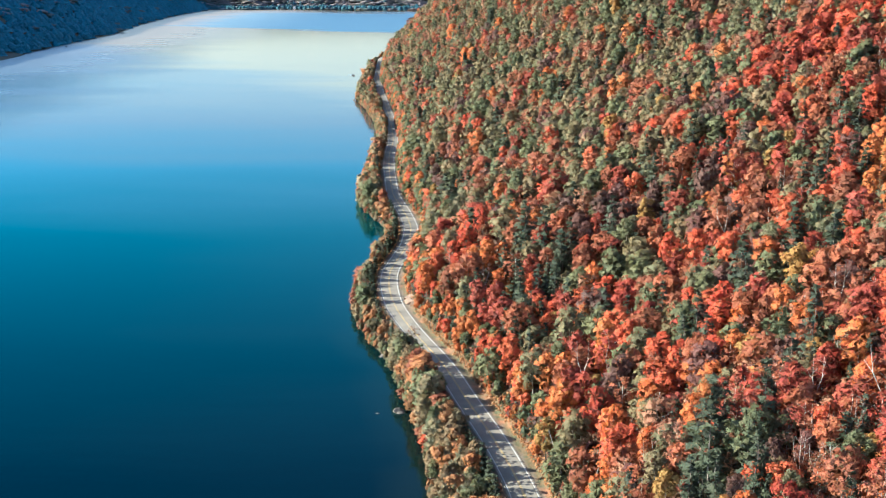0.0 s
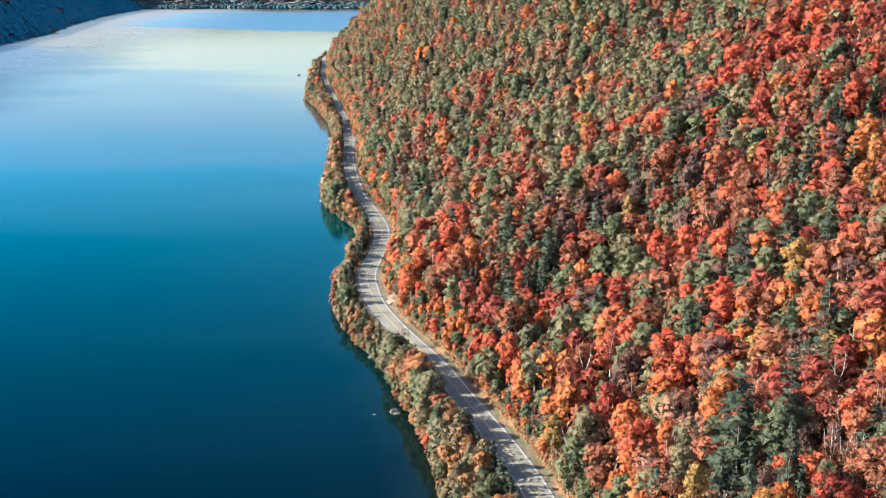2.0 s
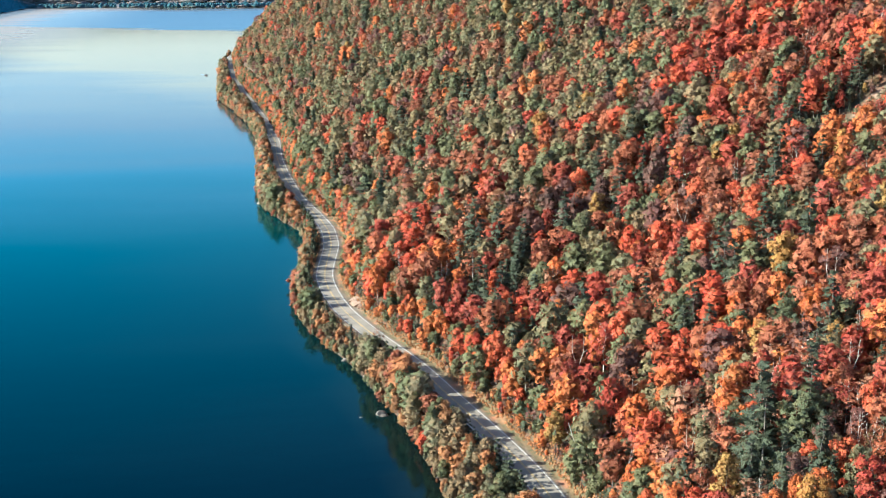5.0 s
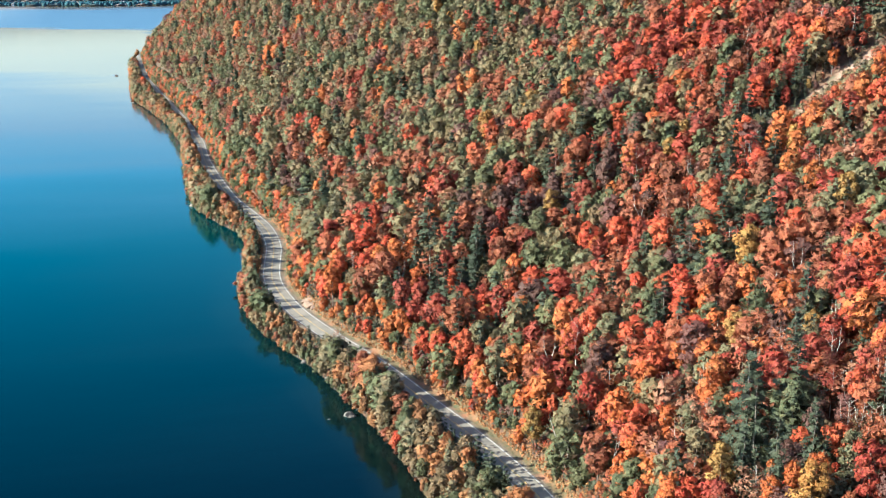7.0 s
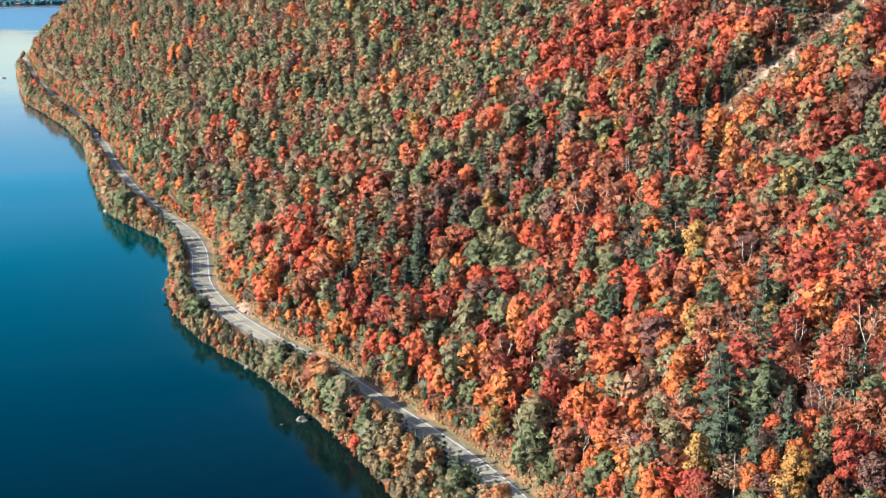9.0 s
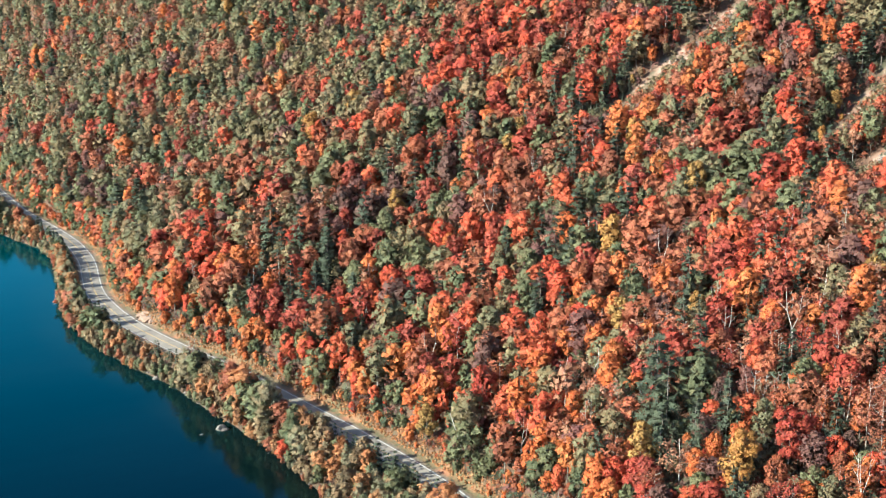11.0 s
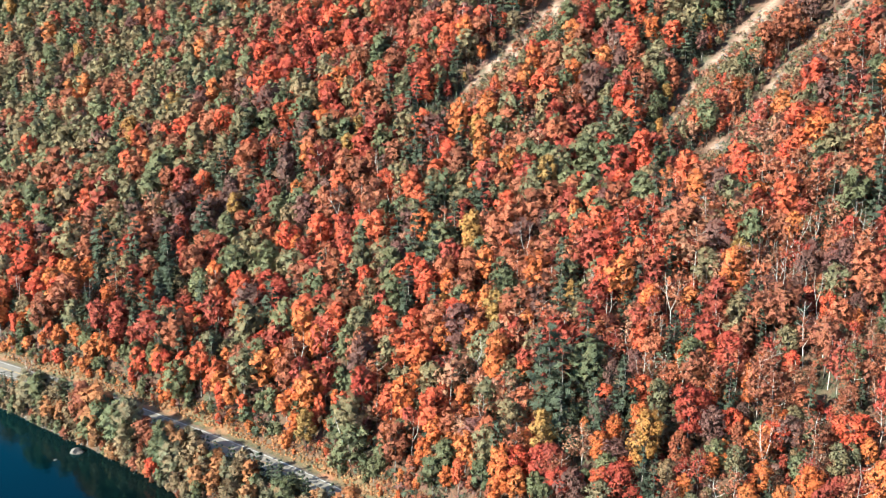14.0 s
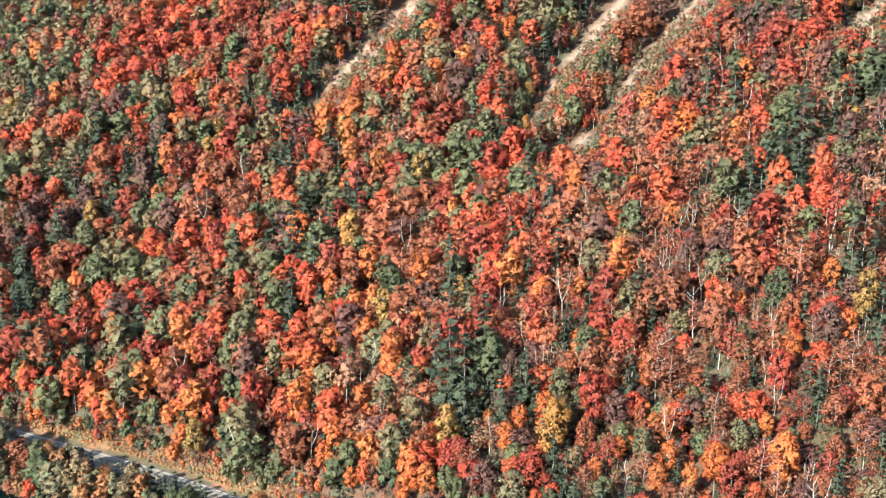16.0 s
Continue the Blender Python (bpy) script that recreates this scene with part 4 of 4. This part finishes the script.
def build_understory():
    """Low leafy growth that closes the forest floor."""
    rng = np.random.default_rng(31)
    n = 16
    for kind, words, count in (("plum", "dull brown undergrowth on the forest floor", 3300), ("pine", "dark green undergrowth on the forest floor", 3000), ("rust", "rusty undergrowth on the forest floor", 1500)):
        vs, ts = [], []
        for _ in range(count):
            y = 62 + (358 if kind != "rust" else 200) * rng.uniform() ** 1.4
            d = 8.5 + 191.5 * rng.uniform() ** 1.7
            x, tall = float(road_x(y)) + d, rng.uniform(1.0, 2.6)
            if rng.uniform() < 0.2:
                x, tall = float(rng.uniform(shore_x(y) + 0.8, road_x(y) - 6.6)), rng.uniform(0.7, 1.6)
            if bareness(np.array([x]), np.array([y]))[0] > 0.3:
                tall *= 0.35
            way = unit(rng.normal(size=(n, 3)) + (0, 0, 0.5))
            at = way * (1.0, 1.0, 0.8) * tall * rng.uniform(0.5, 1.1, (n, 1)) + (x, y, float(hill_z(x, y)) + 0.35 * tall)
            vs.append(leaf_triangles(rng, at, way, 0.5 * tall))
            ts.append(np.full(3 * n, rng.uniform(0, 1)))
        me = leafy_mesh("undergrowth", np.concatenate(vs), LEAVES[kind], np.concatenate(ts))
        tagged(new("undergrowth", me), words, "undergrowth", kind="stuff")


build_understory()


def far_shape(rng, pointed):
    """A far tree: a ragged cone or dome of two dozen faces."""
    v, f = [], []
    for h, r in ((0.0, 1.0), (0.4, 0.85), (0.78, 0.38)) if pointed else ((0.0, 0.8), (0.45, 1.0), (0.85, 0.55)):
        for s in range(5):
            a = 6.2832 * s / 5 + 2 * h
            k = r * rng.uniform(0.7, 1.25)
            v.append((k * math.cos(a), k * math.sin(a), h + rng.uniform(-0.06, 0.06)))
    v.append((0, 0, 1.0))
    for i in range(2):
        for s in range(5):
            a, b = i * 5 + s, i * 5 + (s + 1) % 5
            f += [(a, b, b + 5), (a, b + 5, a + 5)]
    f += [(10 + s, 10 + (s + 1) % 5, 15) for s in range(5)]
    return np.array(v), np.array(f)


def build_far_woods():
    rng = np.random.default_rng(21)
    shapes = {True: [far_shape(rng, True) for _ in range(5)], False: [far_shape(rng, False) for _ in range(5)]}
    heap = {"spruce": [], "fir": [], "dun": [], "teal": []}
    for _ in range(3900):
        y = rng.uniform(1350, 3850)
        inland = rng.uniform(-2, 180)
        x = float(west_x(y)) - inland
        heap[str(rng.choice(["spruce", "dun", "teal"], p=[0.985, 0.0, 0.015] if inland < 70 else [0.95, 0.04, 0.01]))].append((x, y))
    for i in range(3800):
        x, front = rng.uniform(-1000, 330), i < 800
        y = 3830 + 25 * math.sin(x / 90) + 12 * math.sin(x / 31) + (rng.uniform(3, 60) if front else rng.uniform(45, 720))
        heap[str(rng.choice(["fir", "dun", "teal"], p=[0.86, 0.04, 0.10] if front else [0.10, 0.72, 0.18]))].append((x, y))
    # haze over these woods is painted into their leaf colours
    words = {"fir": "dark fir woods at the head of the lake, tinted with painted haze", "spruce": "dark spruce woods along the far shore, blue haze in their colour", "dun": "far grey-brown autumn woods beyond the lake, paled with painted haze", "teal": "far muted green woods beyond the lake, haze in their colour"}
    for kind, spots in heap.items():
        vs, fs, ts, ds, base = [], [], [], [], 0
        for x, y in spots:
            pointed = kind in ("spruce", "fir")
            v, f = shapes[pointed][int(rng.integers(5))]
            wide, tall = (rng.uniform(7.5, 11.0), rng.uniform(9, 14)) if pointed else (rng.uniform(17, 27), rng.uniform(4.5, 7))
            vs.append(v * (wide, wide, tall) + (x, y, float(hill_z(x, y)) - 0.5))
            ds.append(np.stack([0.5 * v[:, 0], 0.5 * v[:, 1], np.full(len(v), 0.8)], 1))
            fs.append(f + base)
            ts.append(np.full(len(v), rng.uniform(0, 1)))
            base += len(v)
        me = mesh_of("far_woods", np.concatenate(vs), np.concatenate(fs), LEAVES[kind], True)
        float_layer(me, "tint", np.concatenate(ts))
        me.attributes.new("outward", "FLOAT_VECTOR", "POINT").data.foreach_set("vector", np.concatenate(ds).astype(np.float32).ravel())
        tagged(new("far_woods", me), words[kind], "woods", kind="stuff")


build_far_woods()


# ---- brush, rocks, rail, log, boats, houses ----
def build_brush():
    """Knee-high dry brush along the verge and at the foot of the trees."""
    rng = np.random.default_rng(5)
    for kind, words, count in (("brush", "tawny dry brush and ferns beside the road", 4600), ("olive", "low olive weeds on the road verge", 700)):
        vs, ts = [], []
        for _ in range(count):
            y = rng.uniform(150, 560)
            d = rng.uniform(6.3, 10.0) if rng.uniform() < 0.8 else -rng.uniform(4.9, 6.6)
            x, tall = float(road_x(y)) + d, rng.uniform(0.35, 1.0) * (1.3 if d > 8 else 0.8)
            n = 16
            way = unit(rng.normal(size=(n, 3)) + (0, 0, 0.6))
            at = way * (0.75, 0.75, 0.8) * tall * rng.uniform(0.5, 1.1, (n, 1)) + (x, y, float(hill_z(x, y)) + 0.25 * tall)
            vs.append(leaf_triangles(rng, at, way, 0.42))
            ts.append(np.full(3 * n, rng.uniform(0, 1)))
        me = leafy_mesh("brush", np.concatenate(vs), LEAVES[kind], np.concatenate(ts))
        tagged(new("brush", me), words, "brush", kind="stuff")


def build_slide_brush():
    """Low scrub on and just below the open rock slides."""
    rng = np.random.default_rng(17)
    for kind, words, count in (("tan", "tan scrub on the rock slides", 700), ("green", "low green scrub on the rock slides", 480), ("rust", "rusty low scrub on the rock slides", 480)):
        vs, ts, n = [], [], 26
        for _ in range(count):
            ax, ay, bx, by, w = SCARS[int(rng.integers(len(SCARS)))]
            k, down = rng.uniform(), rng.uniform(4.0, 16)
            x, y = ax + k * (bx - ax) + rng.normal() * w * 0.9 - 0.9 * down, ay + k * (by - ay) + rng.normal() * w * 0.9 - 0.44 * down
            tall = rng.uniform(0.4, 0.9) * (1 + 0.08 * down)
            way = unit(rng.normal(size=(n, 3)) + (0, 0, 0.5))
            at = way * (1.0, 1.0, 0.9) * tall * rng.uniform(0.5, 1.1, (n, 1)) + (x, y, float(hill_z(x, y)) + 0.35 * tall)
            vs.append(leaf_triangles(rng, at, way, 0.55 * tall))
            ts.append(np.full(3 * n, rng.uniform(0, 1)))
        tagged(new("scrub", leafy_mesh("scrub", np.concatenate(vs), LEAVES[kind], np.concatenate(ts))), words, "scrub", kind="stuff")


def boulder_mesh(seed, mat, flat=0.7, detail=2):
    bm = bmesh.new()
    bmesh.ops.create_icosphere(bm, subdivisions=detail, radius=1.0)
    for v in bm.verts:
        n = noise.noise(v.co * 1.1 + Vector((seed, 0, 0))) * 0.55 + noise.noise(v.co * 2.7 + Vector((0, seed, 0))) * 0.22
        v.co *= 1 + n
        v.co.z *= flat
        v.co = Vector([round(c * 5) / 5 * 0.45 + c * 0.55 for c in v.co])
    return bm_mesh("boulder", bm, mat)


def build_rocks():
    rng = np.random.default_rng(3)
    pale = [boulder_mesh(i * 3.7, ROCK) for i in range(4)]
    cut = [boulder_mesh(i * 4.1 + 2, TAN_ROCK) for i in range(2)]
    dark = [boulder_mesh(i * 2.9 + 1, DARK_ROCK, 0.45) for i in range(2)]
    big = [(-12.8, 312.8, 1.7), (-23.2, 375.3, 1.1), (-21.5, 374.0, 0.8), (-47.1, 628.5, 2.2), (-45.6, 624.5, 1.6), (-46.6, 633.0, 1.5), (-43.5, 619.0, 1.1), (-41.0, 611.0, 1.3),
           (-20.2, 362.5, 1.1), (-34.9, 431.0, 0.8), (-34.2, 447.0, 0.9), (-87.2, 1128.0, 1.2), (-89.5, 1142.0, 1.0)]
    for i, (x, y, s) in enumerate(big):
        ob = tagged(new("boulder", pale[i % 4]), "pale weathered granite boulder at the water's edge", "boulder", group="boulders of the shore")
        ob.matrix_basis = Matrix.LocRotScale((x, y, 0.12 * s), Euler((0, 0, i * 1.9)), (s, s * 0.85, s * 1.15))
    for i, (x, y, s) in enumerate([(-19.2, 312.1, 1.0), (-14.6, 307.5, 0.7)]):
        ob = tagged(new("boulder", dark[i % 2]), "dark wet boulder awash in the lake", "boulder", group="boulders of the shore")
        ob.matrix_basis = Matrix.LocRotScale((x, y, -0.25), Euler((0, 0, i * 2.2)), (s, s * 0.8, s * 0.8))
    # broken stone along the waterline and on the slides
    vs, fs, base = [], [], 0
    shape = [(np.array([v.co for v in me.vertices]), np.array([tuple(p.vertices) for p in me.polygons])) for me in (boulder_mesh(9.1, ROCK, 0.7, 1), boulder_mesh(4.4, ROCK, 0.7, 1))]
    spots = []
    for _ in range(380):
        y = rng.uniform(235, 700) if rng.uniform() < 0.8 else rng.uniform(700, 1500)
        spots.append((float(shore_x(y)) + rng.normal() * 0.45 + 0.2, y, rng.uniform(0.12, 0.38) * (1.8 if rng.uniform() < 0.12 else 1)))
    for ax, ay, bx, by, w in SCARS:
        for _ in range(24):
            k = rng.uniform()
            spots.append((ax + k * (bx - ax) + rng.normal() * w * 0.5, ay + k * (by - ay) + rng.normal() * w * 0.5, rng.uniform(0.2, 0.75)))
    for i, (x, y, s) in enumerate(spots):
        v, f = shape[i % 2]
        a = rng.uniform(0, 6.28)
        spin = np.array(((math.cos(a), math.sin(a), 0), (-math.sin(a), math.cos(a), 0), (0, 0, 0.9))) * s
        vs.append(v @ spin + (x, y, max(float(hill_z(x, y)), -0.2) + 0.1 * s))
        fs.append(f + base)
        base += len(v)
    tagged(new("broken_stone", mesh_of("broken_stone", np.concatenate(vs), np.concatenate(fs), ROCK)), "pale broken stone along the waterline and rock slides", "stones", kind="stuff")
    # the rock face and gravel heap at the inside of the bend
    face = tagged(new("rock_outcrop"), "pale sunlit rock cut beside the road bend", "rock")
    face.location = (-12.6, 411, 5.2)
    for i, (dx, dy, dz, s) in enumerate([(0, 0, 0.3, 1.9), (0.9, -3.0, 0.4, 1.7), (-0.2, 3.2, 0.2, 1.5), (1.6, 1.2, 1.0, 1.6), (1.9, -5.6, 0.6, 1.3)]):
        ob = part("rock_block", cut[i % 2], face)
        ob.matrix_basis = Matrix.LocRotScale((dx, dy, dz), Euler((0, 0, i * 1.3)), (s * 1.2, s * 1.6, s * 1.0))


def build_rail():
    """A low steel rail with its posts along the lake side of the road."""
    y0, y1 = 228, 700
    rail = tagged(new("guard_rail"), "dark weathered steel guard rail along the lake side", "guard rail")
    ring = [(-4.62, 0.52), (-4.50, 0.52), (-4.50, 0.70), (-4.62, 0.70), (-4.62, 0.52)]
    part("beam", ribbon("beam", y0, y1, ring, 0.0, RUSTY_STEEL), rail)
    bm = bmesh.new()
    bmesh.ops.create_cube(bm, size=1.0)
    bmesh.ops.scale(bm, vec=(0.10, 0.10, 0.90), verts=bm.verts)
    bmesh.ops.bevel(bm, geom=bm.edges[:], offset=0.012, segments=1)
    post = bm_mesh("post", bm, RUSTY_STEEL)
    for y in np.arange(y0 + 1, y1, 3.0):
        x = float(road_x(y)) - 4.44
        ob = part("post", post, rail)
        ob.location = (x, float(y), float(road_z(y)) + 0.20)


def build_log():
    rng = np.random.default_rng(2)
    foot, tip = Vector((28.6, 242.0, 0)), Vector((24.2, 242.6, 24.0))
    foot.z = float(hill_z(foot.x, foot.y)) - 0.3
    paths = [[(tuple(foot.lerp(tip, k)), 0.20 * (1 - 0.7 * k)) for k in (0, 0.25, 0.5, 0.75, 1)]]
    for k, turn in ((0.6, 0.5), (0.75, 2.6), (0.86, 4.4)):
        root = foot.lerp(tip, k)
        paths.append([(tuple(root), 0.06), (tuple(root + Vector((math.cos(turn), math.sin(turn), 0.7)) * 1.5), 0.02)])
    v, q = tubes(paths, 6)
    tagged(new("dead_tree", mesh_of("dead_tree", v, q, DEAD_WOOD, True)), "bleached dead trunk leaning at the forest edge", "tree")


def build_leaning_tree():
    """A small tree that leans far out over the water."""
    rng = np.random.default_rng(8)
    tree = tagged(new("leaning_tree"), "small orange-leaved tree leaning out over the lake", "tree")
    tree.location = (-32.6, 456.0, 0.8)
    paths = [[((0, 0, -0.3), 0.14), ((-2.2, -0.6, 1.3), 0.10), ((-4.6, -1.2, 2.2), 0.05)], [((-2.2, -0.6, 1.3), 0.06), ((-3.8, 0.6, 2.6), 0.03)], [((-3.4, -0.9, 1.8), 0.05), ((-5.4, -1.8, 1.2), 0.02)]]
    v, q = tubes(paths, 5)
    part("trunk", mesh_of("trunk", v, q, DEAD_WOOD, True), tree)
    crown = round_crown(rng, 140, 0.9, -0.7, 0.8, 0.45, lobes=7)
    crown[:, :3] += (-3.9, -0.9, 2.2)
    part("crown", leafy_mesh("crown", crown, LEAVES["rust"]), tree)


def box(bm, x, y, z, sx, sy, sz):
    made = bmesh.ops.create_cube(bm, size=1.0)["verts"]
    bmesh.ops.scale(bm, vec=(sx, sy, sz), verts=made)
    bmesh.ops.translate(bm, vec=(x, y, z), verts=made)
    return made


def build_boat(x, y, turn, length, words, paint, wake):
    boat = tagged(new("motor_boat"), words, "boat")
    boat.matrix_basis = pose(x, y, 0, 0, 0, turn)
    bm = bmesh.new()
    k = length / 6.0
    rows = [[(-3 * k, w * 1.05 * k, z), (-1 * k, w * 1.1 * k, z), (1.2 * k, w * 0.9 * k, z * 1.1), (2.6 * k, w * 0.4 * k, z * 1.25), (3.1 * k, w * 0.05 * k, z * 1.35)] for w, z in ((-1, 0.75), (-0.6, -0.2), (0.6, -0.2), (1, 0.75))]
    grid = [[bm.verts.new(p) for p in r] for r in rows]
    for a, b in zip(grid, grid[1:]):
        for i in range(4):
            bm.faces.new((a[i], a[i + 1], b[i + 1], b[i]))
    bm.faces.new([r[0] for r in grid])
    bm.faces.new([grid[0][i] for i in range(5)] + [grid[3][i] for i in range(4, -1, -1)])
    bmesh.ops.recalc_face_normals(bm, faces=bm.faces)
    part("hull", bm_mesh("hull", bm, paint), boat)
    bm = bmesh.new()
    box(bm, 0.1 * k, 0, 1.05, 1.3 * k, 1.3 * k, 0.6)
    bmesh.ops.bevel(bm, geom=bm.edges[:], offset=0.08, segments=1)
    part("console", bm_mesh("console", bm, BOAT_DARK), boat)
    bm = bmesh.new()
    box(bm, -3.2 * k, 0, 0.7, 0.5, 0.5, 0.9)
    part("outboard_motor", bm_mesh("outboard_motor", bm, BOAT_DARK), boat)
    # the broken water astern
    along = np.linspace(0, wake, 24)
    half = 0.5 + 0.9 * np.sin(np.pi * (along / wake) ** 0.6) + 0.25 * np.sin(along * 0.7)
    gx = np.repeat(-3.2 * k - along[:, None], 2, 1)
    gy = np.stack([-half, half], 1) + 0.6 * np.sin(along / 17)[:, None]
    part("wake", sheet("wake", gx, gy, np.full_like(gx, 0.03), FOAM), boat, "pale broken water astern")


def build_house(x, wide, deep, tall, turn, words):
    y = 3830 + 25 * math.sin(x / 90) + 12 * math.sin(x / 31) + 6
    house = tagged(new("lake_house"), words, "house")
    house.matrix_basis = pose(x, y, float(hill_z(x, y)) - 0.2, 0, 0, turn)
    bm = bmesh.new()
    box(bm, 0, 0, tall / 2, wide, deep, tall)
    part("wall", bm_mesh("wall", bm, HOUSE_WHITE), house)
    bm = bmesh.new()
    a, b, h = wide / 2 + 0.5, deep / 2 + 0.5, tall + 0.45 * deep / 2
    low = [bm.verts.new(p) for p in ((-a, -b, tall), (a, -b, tall), (a, b, tall), (-a, b, tall))]
    top = [bm.verts.new(p) for p in ((-a, 0, h), (a, 0, h))]
    for f in ((low[0], low[1], top[1], top[0]), (low[2], low[3], top[0], top[1]), (low[1], low[2], top[1]), (low[3], low[0], top[0]), (low[3], low[2], low[1], low[0])):
        bm.faces.new(f)
    part("roof", bm_mesh("roof", bm, ROOF_GREY), house)
    for i in range(3):
        bm = bmesh.new()
        box(bm, (i - 1) * wide * 0.3, -deep / 2 - 0.02, tall * 0.55, wide * 0.14, 0.12, tall * 0.3)
        part("window", bm_mesh("window", bm, GLASS_DARK), house)


build_brush()
build_slide_brush()
build_rocks()
build_rail()
build_log()
build_leaning_tree()
build_boat(-110.5, 1415, -60, 6.5, "small dark motor boat on the lake", BOAT_DARK, 12)
build_boat(-638, 1952, 84, 8.0, "white motor boat off the far wooded shore", BOAT_HULL, 260)
build_house(-494, 8, 8, 8, 0, "white lakeside house at the far shore")
build_house(-388, 5, 6, 6, 8, "small white cottage at the far shore")
build_house(-150, 9, 7, 4, -6, "low white cottage among far shore trees")
